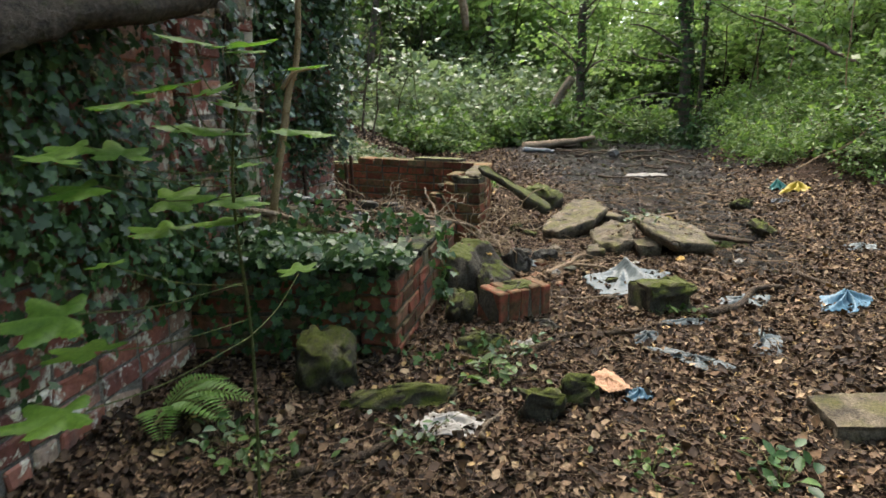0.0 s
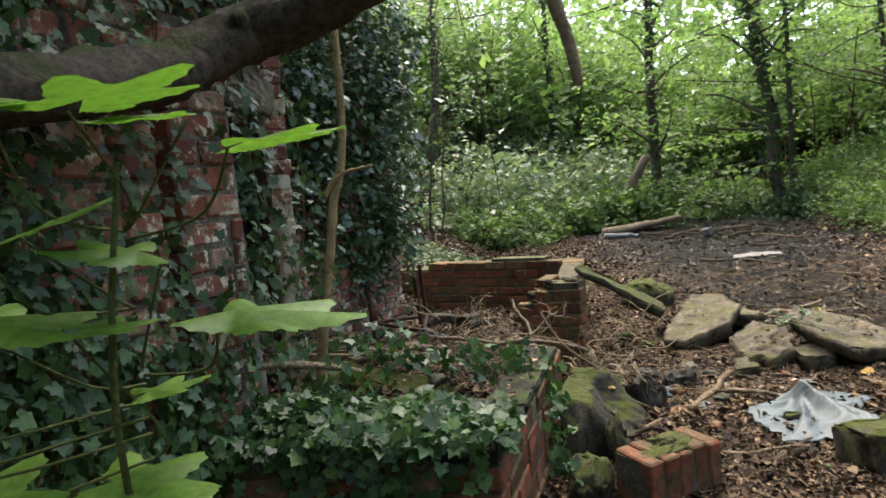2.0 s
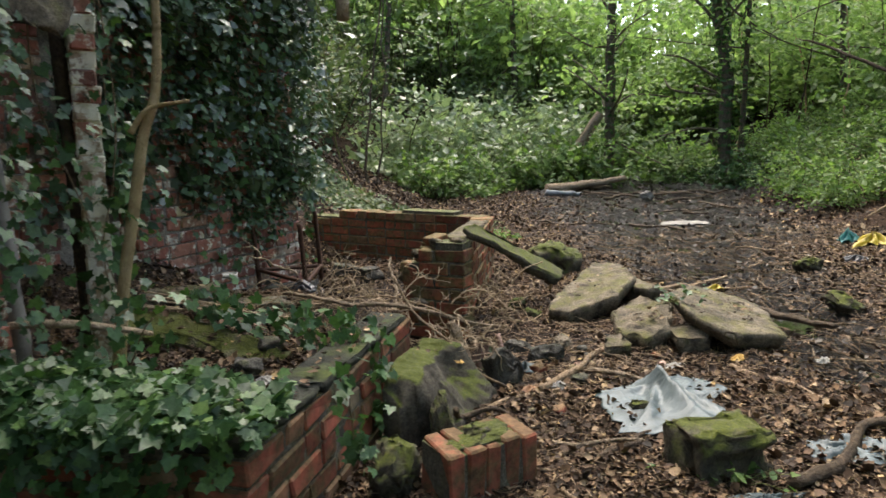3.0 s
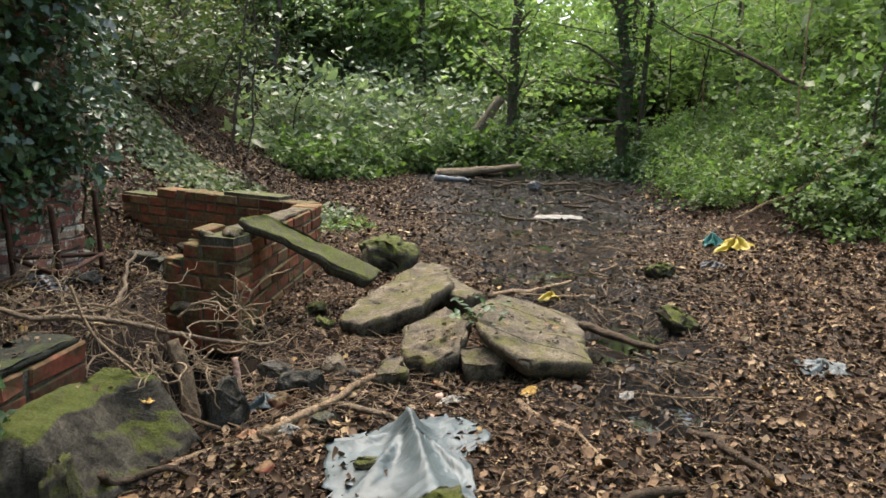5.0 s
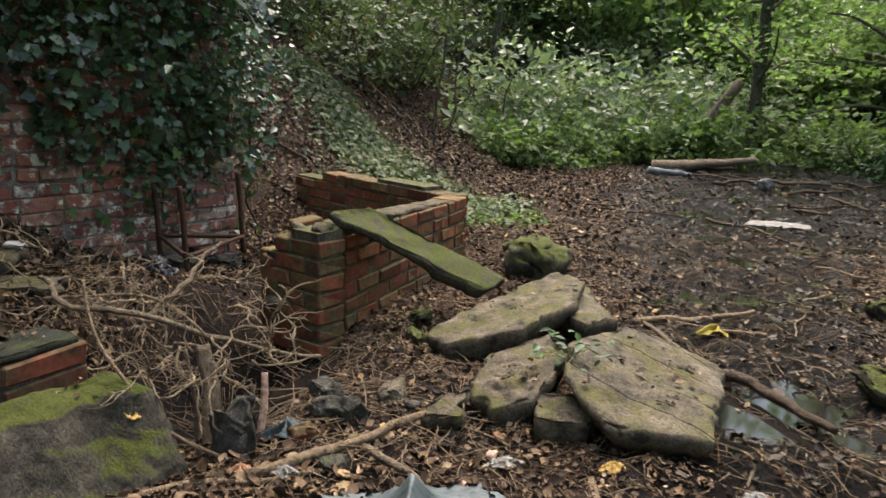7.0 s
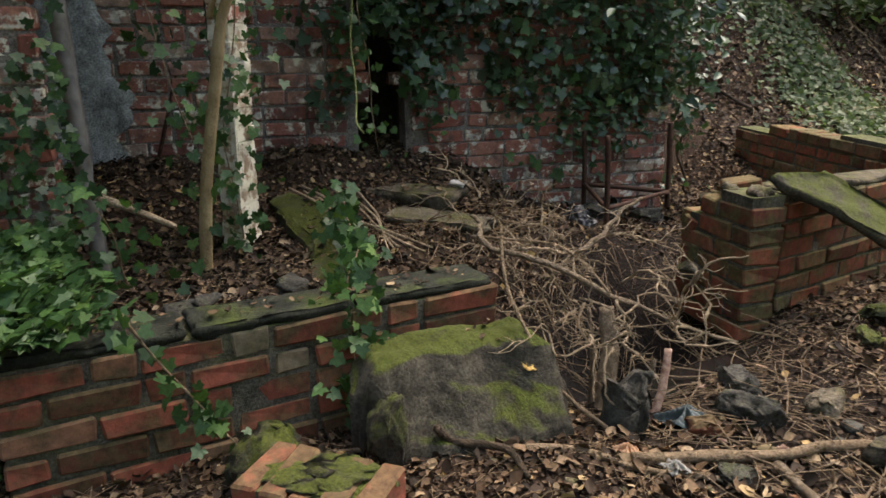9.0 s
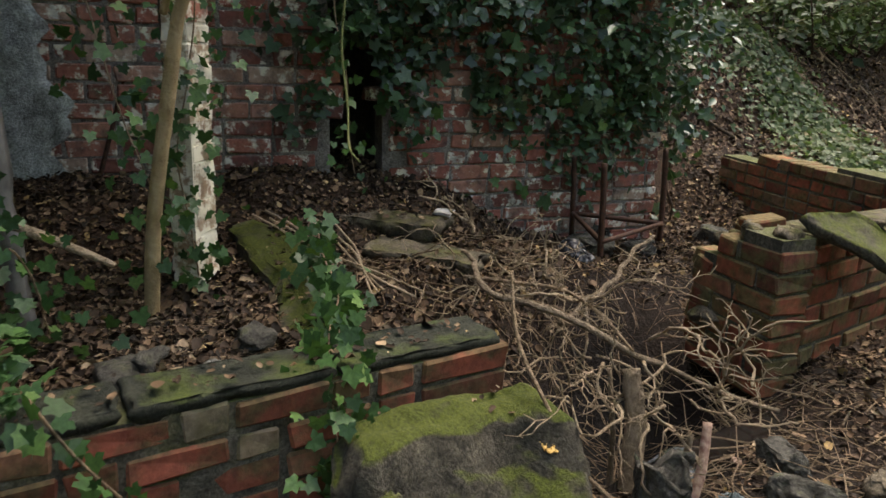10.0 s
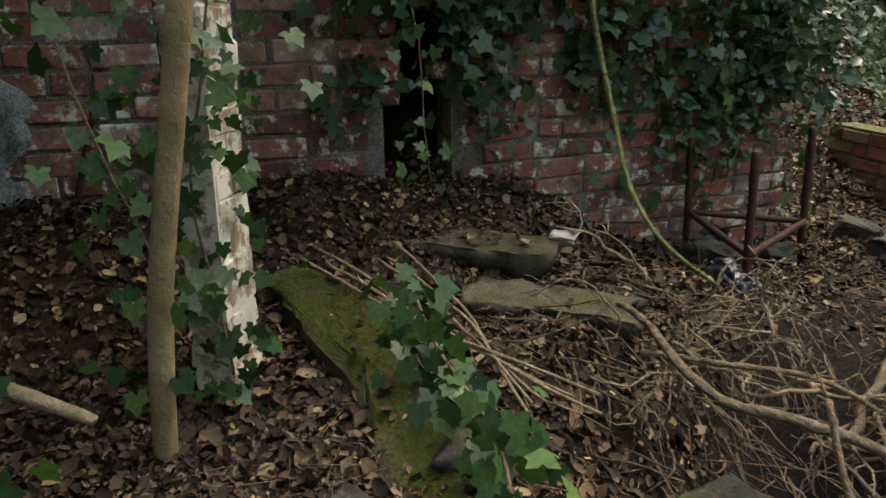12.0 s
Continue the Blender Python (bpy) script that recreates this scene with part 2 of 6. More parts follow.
BLUEPLASTIC = flat_material("crumpled_blue_plastic", (0.04, 0.095, 0.14), (0.09, 0.18, 0.24), 0.4)
YELLOWPLASTIC = flat_material("yellow_plastic", (0.22, 0.165, 0.015), (0.3, 0.23, 0.02), 0.4)
TEALPLASTIC = flat_material("teal_plastic", (0.015, 0.09, 0.085), (0.03, 0.15, 0.14), 0.4)
WHITEPAPER = flat_material("dirty_white_paper", (0.16, 0.15, 0.13), (0.42, 0.4, 0.36), 0.7)
ORANGECARD = flat_material("faded_orange_card", (0.3, 0.16, 0.09), (0.42, 0.25, 0.15), 0.7)
PINKPLASTER = flat_material("flaking_pink_plaster", (0.16, 0.08, 0.06), (0.42, 0.29, 0.22), 0.8, 40)
RUST = flat_material("rusted_iron", (0.035, 0.018, 0.012), (0.09, 0.04, 0.022), 0.75, 40, 0.3)
PIPEGREY = flat_material("grey_plastic_pipe", (0.1, 0.105, 0.11), (0.17, 0.18, 0.185), 0.8)
GREYBOARD = flat_material("weathered_grey_board", (0.09, 0.085, 0.075), (0.2, 0.185, 0.165), 0.7)
BLACKSACK = flat_material("black_bag_plastic", (0.012, 0.012, 0.014), (0.03, 0.03, 0.035), 0.3)
YELLOWLEAF = flat_material("fallen_yellow_leaf", (0.42, 0.25, 0.06), (0.55, 0.36, 0.12), 0.6)
WATER, wn, wl, wb = material("dark_standing_water", (0.012, 0.01, 0.009), 0.06, 0.5)


# ---- mesh helpers ----
def mesh_data(name, verts, faces):
    """A mesh from numpy verts (n,3) and an (m,k) array of faces."""
    me = bpy.data.meshes.new(name)
    verts, faces = np.asarray(verts, dtype=np.float32), np.asarray(faces, dtype=np.int32)
    m, k = faces.shape
    me.vertices.add(len(verts))
    me.vertices.foreach_set("co", verts.ravel())
    me.loops.add(m * k)
    me.loops.foreach_set("vertex_index", faces.ravel())
    me.polygons.add(m)
    me.polygons.foreach_set("loop_start", np.arange(0, m * k, k, dtype=np.int32))
    me.update(calc_edges=True)
    return me


def shaped(name, verts, faces, mat, parent=None, label="", smooth=True):
    me = mesh_data(name, verts, faces)
    me.materials.append(mat)
    if smooth:
        me.polygons.foreach_set("use_smooth", [True] * len(me.polygons))
    ob = new(name, me)
    if parent:
        ob.parent = parent
    if label:
        ob["label"] = label
    return ob


def part(name, bm, mat, parent=None, label="", smooth=False):
    me = bpy.data.meshes.new(name)
    bm.to_mesh(me)
    bm.free()
    me.materials.append(mat)
    if smooth:
        me.polygons.foreach_set("use_smooth", [True] * len(me.polygons))
    ob = new(name, me)
    if parent:
        ob.parent = parent
    if label:
        ob["label"] = label
    return ob


def thing(name, loc, label, category, group="", kind=""):
    ob = new(name)
    ob.empty_display_size = 0.1
    ob.location = loc
    return tagged(ob, label, category, group, kind)


def wobble(p, scale, amp, seed=0.0):
    """Smooth noise offsets for points (n,3)."""
    p = np.asarray(p, dtype=float)
    g = np.random.default_rng(int(seed * 7) + 11)
    out = np.zeros_like(p)
    for o in range(3):
        for _ in range(5):
            k = g.normal(size=3) * scale * 2 ** o
            out += np.sin(p @ k + g.uniform(0, 6.28))[:, None] * g.normal(size=3) * amp / 2 ** o / 2.2
    return out


def tube(points, radii, sides=8, rough=0.0, seed=1):
    """Verts and quads of a round limb along points."""
    pts = np.asarray(points, dtype=float)
    n = len(pts)
    rad = np.interp(np.linspace(0, 1, n), np.linspace(0, 1, len(radii)), radii)
    tan = np.gradient(pts, axis=0)
    tan /= np.linalg.norm(tan, axis=1)[:, None] + 1e-9
    ref = np.array([0.31, 0.17, 0.93]) if abs(tan[0][2]) < 0.8 else np.array([0.9, 0.3, 0.1])
    a = np.cross(tan, ref)
    a /= np.linalg.norm(a, axis=1)[:, None] + 1e-9
    b = np.cross(tan, a)
    th = np.linspace(0, 2 * np.pi, sides, endpoint=False)
    g = np.random.default_rng(seed)
    r = rad[:, None] * (1 + rough * g.normal(size=(n, sides)) + rough * np.sin(th * 3 + 1)[None])
    v = pts[:, None] + r[..., None] * (np.cos(th)[None, :, None] * a[:, None] + np.sin(th)[None, :, None] * b[:, None])
    v = v.reshape(-1, 3)
    i, j = np.meshgrid(np.arange(n - 1), np.arange(sides), indexing="ij")
    k = (j + 1) % sides
    f = np.stack([i * sides + j, i * sides + k, (i + 1) * sides + k, (i + 1) * sides + j], -1).reshape(-1, 4)
    v = np.vstack([v, pts[:1], pts[-1:]])
    s = np.arange(sides)
    c0 = np.stack([np.full(sides, n * sides), (s + 1) % sides, s, s], -1)
    c1 = np.stack([np.full(sides, n * sides + 1), (n - 1) * sides + s, (n - 1) * sides + (s + 1) % sides, (n - 1) * sides + (s + 1) % sides], -1)
    return v, f, np.vstack([c0, c1])[:, :3]


def curve_pts(ctrl, n):
    """A smooth line through control points."""
    c = np.asarray(ctrl, dtype=float)
    s = np.linspace(0, len(c) - 1, n)
    i = np.clip(s.astype(int), 0, len(c) - 2)
    t = (s - i)[:, None]
    p0, p1, p2, p3 = c[np.clip(i - 1, 0, None)], c[i], c[i + 1], c[np.clip(i + 2, None, len(c) - 1)]
    return 0.5 * (2 * p1 + (p2 - p0) * t + (2 * p0 - 5 * p1 + 4 * p2 - p3) * t ** 2 + (3 * p1 - p0 - 3 * p2 + p3) * t ** 3)


def limb(name, ctrl, radii, mat, parent=None, label="", n=None, sides=8, rough=0.05, crook=0.0, seed=1):
    n = n or max(6, 4 * len(ctrl))
    p = curve_pts(ctrl, n)
    if crook:
        p = p + wobble(p, 6, crook, seed)
    v, f, c = tube(p, radii, sides, rough, seed)
    q = np.vstack([f[:, [0, 1, 2]], f[:, [0, 2, 3]], c])
    return shaped(name, v, q, mat, parent, label)


def many_tubes(lines, radii, sides=5):
    """One set of verts and triangles for many twigs."""
    vs, fs, off = [], [], 0
    for k, (l, r) in enumerate(zip(lines, radii)):
        v, f, c = tube(l, r, sides, 0.05, k)
        q = np.vstack([f[:, [0, 1, 2]], f[:, [0, 2, 3]], c]) + off
        vs.append(v), fs.append(q)
        off += len(v)
    return np.vstack(vs), np.vstack(fs)


DIAMOND = (np.array([(0, 0, 0), (0.3, 0.45, 0.1), (0, 1, 0), (-0.3, 0.45, 0.1)]), np.array([(0, 1, 2), (0, 2, 3)]))
OVAL = (np.array([(0, 0, 0), (0.24, 0.25, 0.1), (0.27, 0.62, 0.12), (0, 1, 0), (-0.27, 0.62, 0.12), (-0.24, 0.25, 0.1)]), np.array([(0, 1, 2), (0, 2, 3), (0, 3, 4), (0, 4, 5)]))
CURLED = (np.array([(0, 0, 0), (0.25, 0.2, 0.16), (0.33, 0.5, 0.05), (0.2, 0.85, 0.2), (0, 1, 0.05), (-0.2, 0.8, 0.14), (-0.36, 0.45, 0.18), (-0.2, 0.15, 0.04)]), np.array([(0, 1, 2), (0, 2, 4), (2, 3, 4), (0, 4, 6), (4, 5, 6), (0, 6, 7)]))
IVYSHAPE = (np.array([(0, 0.24, 0), (0.12, 0.04, 0.03), (0.46, 0.06, -0.02), (0.36, 0.33, 0.05), (0.46, 0.55, -0.02), (0.25, 0.64, 0.06), (0, 1, -0.06), (-0.25, 0.64, 0.06), (-0.46, 0.55, -0.02), (-0.36, 0.33, 0.05), (-0.46, 0.06, -0.02), (-0.12, 0.04, 0.03)]), np.array([(0, k, k + 1) for k in range(1, 11)]))


def unit(v):
    return v / (np.linalg.norm(v, axis=-1, keepdims=True) + 1e-9)


def leaves(pos, normal, size, shape, rng, tips=None):
    """Verts and triangles for one leaf at each place, its face towards normal, its tip towards tips or any way."""
    sv, sf = shape
    n = len(pos)
    normal = unit(normal)
    tips = rng.normal(size=(n, 3)) if tips is None else tips
    t = unit(tips - (tips * normal).sum(1)[:, None] * normal)
    b = np.cross(t, normal)
    size = np.broadcast_to(size, n)
    v = pos[:, None] + size[:, None, None] * (sv[None, :, :1] * b[:, None] + sv[None, :, 1:2] * t[:, None] + sv[None, :, 2:] * normal[:, None] * rng.uniform(0.2, 1.8, (n, 1, 1)))
    f = sf[None] + (np.arange(n) * len(sv))[:, None, None]
    return v.reshape(-1, 3), f.reshape(-1, 3)


# ---- the lie of the land ----
def ss(a, b, x):
    t = np.clip((x - a) / (b - a), 0, 1)
    return t * t * (3 - 2 * t)


def left_foot(y):
    return np.interp(y, [-60, 3, 8.4, 9.4, 12, 18.7, 24, 30, 60], [-3.6, -3.2, -2.1, -1.0, 0.0, -0.7, 1.5, 4.0, 10.0])


def right_foot(y):
    return np.interp(y, [-60, 5, 8.5, 10, 11, 16.8, 22, 28, 60], [9.5, 8.8, 7.4, 6.0, 5.3, 6.3, 7.2, 9.0, 20.0])


STREAM = np.array([(2.55, 5.6), (2.75, 6.6), (2.75, 7.6), (2.9, 9.0), (3.2, 11.0), (3.7, 14.0), (4.5, 18.0), (5.6, 23.0), (8.5, 30.0)])


def stream_gap(x, y):
    c = np.interp(y, STREAM[:, 1], STREAM[:, 0])
    w = np.interp(y, [4.6, 5.2, 6.2, 7.5, 10, 14, 18, 24], [0.15, 0.3, 0.5, 0.8, 1.25, 1.9, 2.4, 2.4])
    return np.abs(x - c) / w + 3 * ss(5.3, 4.5, y)


def rolling(x, y, scale, seed):
    g = np.random.default_rng(seed)
    out = np.zeros_like(x)
    for _ in range(9):
        a, k, p = g.uniform(0, 6.28), scale * g.uniform(0.6, 1.7), g.uniform(0, 6.28)
        out += np.sin(k * (x * np.cos(a) + y * np.sin(a)) + p)
    return out / 4


def land(x, y):
    x, y = np.asarray(x, dtype=float), np.asarray(y, dtype=float)
    z = 0.02 * rolling(x, y, 2.6, 1) + 0.011 * rolling(x, y, 9, 2) + 0.006 * rolling(x, y, 24, 3)
    d = np.clip(left_foot(y) - x, 0, None)
    h = 0.4 * d + 0.45 * np.clip(d - 1.5, 0, None)
    z += 9 * (1 - np.exp(-h / 9)) * (1 + 0.05 * rolling(x, y, 1.2, 4))
    e = np.clip(x - right_foot(y), 0, None)
    h = 0.35 * e + 0.3 * np.clip(e - 0.8, 0, None)
    z += 8 * (1 - np.exp(-h / 8)) * (1 + 0.06 * rolling(x, y, 1.3, 5))
    z += 0.07 * np.clip(x - 4, 0, 5) * ss(12, 8, y)
    z += 6 * (1 - np.exp(-0.06 * np.clip(y - 25, 0, None)))
    z += 3 * (1 - np.exp(-0.1 * np.clip(-5 - y, 0, None)))
    # raised floor of the ruin and the rubble behind it
    edge = np.interp(y, [3.5, 5.1], [-0.32, -0.04])
    floor = ss(0.0, 0.12, edge - x) * ss(3.5, 3.66, y) * ss(5.25, 5.0, y) * 0.3
    rubble = ss(-0.25, -0.9, x) * ss(4.9, 5.2, y) * ss(7.3, 6.0, y) * 0.3
    heap = ss(-1.3, -2.1, x) * ss(3.3, 4.2, y) * ss(8.5, 7.2, y) * ss(-3.4, -2.9, x) * 0.28
    z += np.maximum(floor, rubble) + heap
    z += 0.05 * rolling(x, y, 5, 8) * ss(0.2, -0.4, x) * ss(4.8, 5.3, y) * ss(8.4, 7.6, y)
    z -= 0.5 * np.exp(-((x + 0.1) / 0.45) ** 2 - ((y - 6.05) / 0.45) ** 2)
    z -= 0.26 * np.exp(-((x - 0.1) / 0.3) ** 2 - ((y - 5.5) / 0.28) ** 2)
    g = stream_gap(x, y)
    z -= 0.045 * ss(1.2, 0.4, g) * (1 + 1.1 * rolling(x, y, 5, 6) + 0.8 * rolling(x, y, 15, 7))
    return z


def spaced(a, b, step, far, grow=1.12):
    out = list(np.arange(a, b, step))
    s, x = step, out[-1]
    while x < far:
        s *= grow
        x += s
        out.append(x)
    s, x, low = step, a, []
    while x > -far:
        s *= grow
        x -= s
        low.append(x)
    return np.array(low[::-1] + out)


GX, GY = spaced(-3.0, 7.0, 0.065, 420), spaced(0.8, 14.0, 0.065, 420)
XX, YY = np.meshgrid(GX, GY)
ZZ = land(XX, YY)
ii, jj = np.meshgrid(np.arange(len(GY) - 1), np.arange(len(GX) - 1), indexing="ij")
w = len(GX)
quads = np.stack([ii * w + jj, ii * w + jj + 1, (ii + 1) * w + jj + 1, (ii + 1) * w + jj], -1).reshape(-1, 4)

SOIL, sn, sl, sb = material("woodland_soil", (0.06, 0.04, 0.028), 0.9, 0.14)
s1 = noise_node(sn, sl, 7, 8, 0.7)
s2 = noise_node(sn, sl, 60, 6, 0.7)
sr = ramp(sn, [(0.3, (0.025, 0.016, 0.011)), (0.55, (0.06, 0.038, 0.026)), (0.75, (0.11, 0.072, 0.048))])
sl.new(s2.outputs["Fac"], sr.inputs[0])
sv = ramp(sn, [(0.3, (0.7, 0.7, 0.7)), (0.7, (1.25, 1.2, 1.15))])
sl.new(s1.outputs["Fac"], sv.inputs[0])
dry = mixed(sn, sl, 1.0, sr.outputs[0], sv.outputs[0], "MULTIPLY")
# the mud value darkens real mud and also carries the pit's painted shade
at_mud_shade = sn.new("ShaderNodeAttribute")
at_mud_shade.attribute_name = "mud"
sl.new(mixed(sn, sl, at_mud_shade.outputs["Fac"], dry, mixed(sn, sl, s1.outputs["Fac"], (0.006, 0.005, 0.005), (0.02, 0.016, 0.014))), sb.inputs["Base Color"])
wet = sn.new("ShaderNodeMapRange")
wet.inputs["To Min"].default_value, wet.inputs["To Max"].default_value = 0.95, 0.28
at_wet = sn.new("ShaderNodeAttribute")
at_wet.attribute_name = "wet"
sl.new(at_wet.outputs["Fac"], wet.inputs["Value"])
sl.new(wet.outputs["Result"], sb.inputs["Roughness"])
bumped(sn, sl, sb, s2.outputs["Fac"], 1.0, 0.05)

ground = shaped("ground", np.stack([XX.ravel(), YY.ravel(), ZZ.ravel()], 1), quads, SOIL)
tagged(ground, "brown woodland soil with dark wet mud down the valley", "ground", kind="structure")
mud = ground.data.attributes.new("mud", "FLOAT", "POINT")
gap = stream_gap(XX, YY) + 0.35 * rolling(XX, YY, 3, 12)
# dark soil by the sticks, plus shade of pit and pier painted into the colour
damp_shade = np.maximum(0.75 * np.exp(-((XX - 0.75) / 0.75) ** 2 - ((YY - 5.7) / 0.75) ** 2), 0.95 * np.exp(-((XX - 0.0) / 0.6) ** 4 - ((YY - 5.75) / 0.65) ** 4) + 0.7 * np.exp(-((XX + 0.4) / 0.55) ** 4 - ((YY - 7.2) / 1.1) ** 4))
mud.data.foreach_set("value", np.maximum(ss(1.7, 0.9, gap), damp_shade).ravel().astype(np.float32))

wetness = ground.data.attributes.new("wet", "FLOAT", "POINT")
wetness.data.foreach_set("value", ss(1.2, 0.5, gap).ravel().astype(np.float32))

# standing water shows where the mud dips below its level
wy = np.arange(5.2, 28, 0.4)
wc = np.interp(wy, STREAM[:, 1], STREAM[:, 0])
wv = np.concatenate([np.stack([wc - 2.2, wy, np.full_like(wy, -0.056)], 1), np.stack([wc + 2.2, wy, np.full_like(wy, -0.056)], 1)])
k = np.arange(len(wy) - 1)
water = shaped("water", wv, np.stack([k, k + len(wy), k + len(wy) + 1, k + 1], 1), WATER, smooth=False)
tagged(water, "shallow dark puddles standing in the stream mud", "water", kind="structure")


# ---- brickwork ----
BRICKS = {}


def brick_mesh(length, depth, height, mat, variant):
    key = (round(length, 3), round(depth, 3), round(height, 3), mat.name, variant)
    if key not in BRICKS:
        bm = bmesh.new()
        bmesh.ops.create_cube(bm, size=1)
        g = np.random.default_rng(variant + 3)
        for v in bm.verts:
            v.co = Vector((v.co.x * length, v.co.y * depth, v.co.z * height)) + Vector(g.normal(size=3) * 0.0038)
        bmesh.ops.bevel(bm, geom=bm.edges[:], offset=0.008, segments=1, affect="EDGES")
        me = bpy.data.meshes.new("brick")
        bm.to_mesh(me)
        bm.free()
        me.materials.append(mat)
        BRICKS[key] = me
    return BRICKS[key]


def brick_wall(owner, a, b, z0, height, thick, mat, seed, holes=(), limit=300, lean=0.0, course=0.076, ragged=0.35, core=True, prefer=None, full=0.215, bed=None):
    """Courses of single bricks from plan point a to b with a mortar core. height: a function of the distance along. holes: (from, to, low, high)."""
    g = np.random.default_rng(seed)
    a, b = np.array(a, dtype=float), np.array(b, dtype=float)
    span = np.linalg.norm(b - a)
    d = (b - a) / span
    turn = math.degrees(math.atan2(d[1], d[0]))
    top = max(height(s) for s in np.linspace(0, span, 30))
    boxes, jobs = [], []
    for i in range(int(top / course) + 1):
        s, zc, first = 0.0, z0 + (i + 0.5) * course, True
        while s < span - 0.04:
            half = full / 2 - 0.0045
            length = (half if i % 2 else full) if first else full if g.random() < 0.68 else half
            lo, hi, first = s, min(s + length, span), False
            hi = span if span - hi < 0.06 else hi
            s += length + 0.016
            if hi - lo < 0.045:
                continue
            mid = (lo + hi) / 2
            over = (i + 1) * course - height(mid)
            if over > 0.03 + ragged * 0.06 * g.random():
                continue
            if any(h0 < mid < h1 and l0 < zc < l1 for h0, h1, l0, l1 in holes):
                continue
            jobs.append((lo, hi, zc, g.integers(0, 4), g.normal(size=4)))
    if prefer:
        jobs.sort(key=lambda j: abs(j[0] - prefer[0]) + abs(j[2] - prefer[1]))
    rest_v, rest_f = [], []
    for k, (lo, hi, zc, var, jit) in enumerate(jobs):
        mid, length = (lo + hi) / 2, round((hi - lo) / 0.02) * 0.02 if abs(hi - lo - full) > 0.002 and abs(hi - lo - full / 2) > 0.008 else round(hi - lo, 3)
        p = a + d * mid
        m = Matrix.Translation((p[0], p[1], zc)) @ pose(0, 0, 0, jit[0] * 0.9, jit[1] * 0.9, turn + jit[2] * 0.9) @ Matrix.Translation((0, jit[3] * 0.0025, 0))
        me = brick_mesh(length, thick, course - 0.016, mat, int(var))
        if k < limit:
            ob = new("brick", me)
            ob.parent = owner
            ob.matrix_basis = owner.matrix_basis.inverted() @ m
        else:
            rest_v.append([m @ v.co for v in me.vertices]), rest_f.append(me)
    if rest_v:
        bm = bmesh.new()
        verts, faces = [], []
        for vs, me in zip(rest_v, rest_f):
            o = len(verts)
            verts += vs
            faces += [[o + q for q in f.vertices] for f in me.polygons]
        bm.free()
        me = bpy.data.meshes.new("brickwork")
        me.from_pydata(verts, [], faces)
        me.materials.append(mat)
        ob = new("brickwork", me)
        ob.parent = owner
        ob.matrix_basis = owner.matrix_basis.inverted()
        tagged(ob, "far courses of the same brickwork", kind="stuff")
    if core:
        bm = bmesh.new()
        step = 0.11
        for i in range(int(math.ceil(span / step))):
            s0, s1 = max(i * step, 0.014), min((i + 1) * step, span - 0.014)
            mid, hgt = (s0 + s1) / 2, max(0.03, height((s0 + s1) / 2) - 0.012)
            bands = [(0.0, hgt)]
            for h0, h1, l0, l1 in holes:
                if h0 < mid < h1:
                    bands = [(0.0, max(0.01, l0 - z0)), (l1 - z0, hgt)] if hgt > l1 - z0 else [(0.0, max(0.01, l0 - z0))]
            for q0, q1 in bands:
                if q1 - q0 < 0.02:
                    continue
                c = a + d * mid
                bmesh.ops.create_cube(bm, size=1, matrix=Matrix.Translation((c[0], c[1], z0 + (q0 + q1) / 2)) @ pose(0, 0, 0, 0, 0, turn) @ Matrix.Diagonal((s1 - s0 + 0.002, thick - 0.018, q1 - q0, 1)))
        ob = part("mortar", bm, bed or MORTAR, owner, "recessed grey mortar bed")
        ob.matrix_basis = owner.matrix_basis.inverted()


def lump(name, loc, size, mat, label="", category="", group="", parent=None, rough=0.12, turn=0.0, seed=1, levels=4, square=0.0):
    """A stone: a subdivided ball or block with uneven faces, sunk a little into what it lies on."""
    bm = bmesh.new()
    bmesh.ops.create_icosphere(bm, subdivisions=levels, radius=1)
    p = np.array([v.co for v in bm.verts])
    if square:
        q = np.sign(p) * np.abs(p) ** (1 - square)
        p = q / np.abs(q).max(1).clip(0.55)[:, None] * 0.9 if square > 0.6 else q
    p = p + wobble(p, 1.7, rough * 1.5, seed) - np.abs(wobble(p, 4.5, rough * 0.9, seed + 1)) * np.sign(p) + wobble(p, 14, rough * 0.3, seed + 2)
    p = p * np.array(size)
    for v, c in zip(bm.verts, p):
        v.co = c
    ob = part(name, bm, mat, parent, "", smooth=True)
    ob.matrix_basis = pose(*loc, 0, 0, turn)
    if label:
        tagged(ob, label, category, group)
    return ob


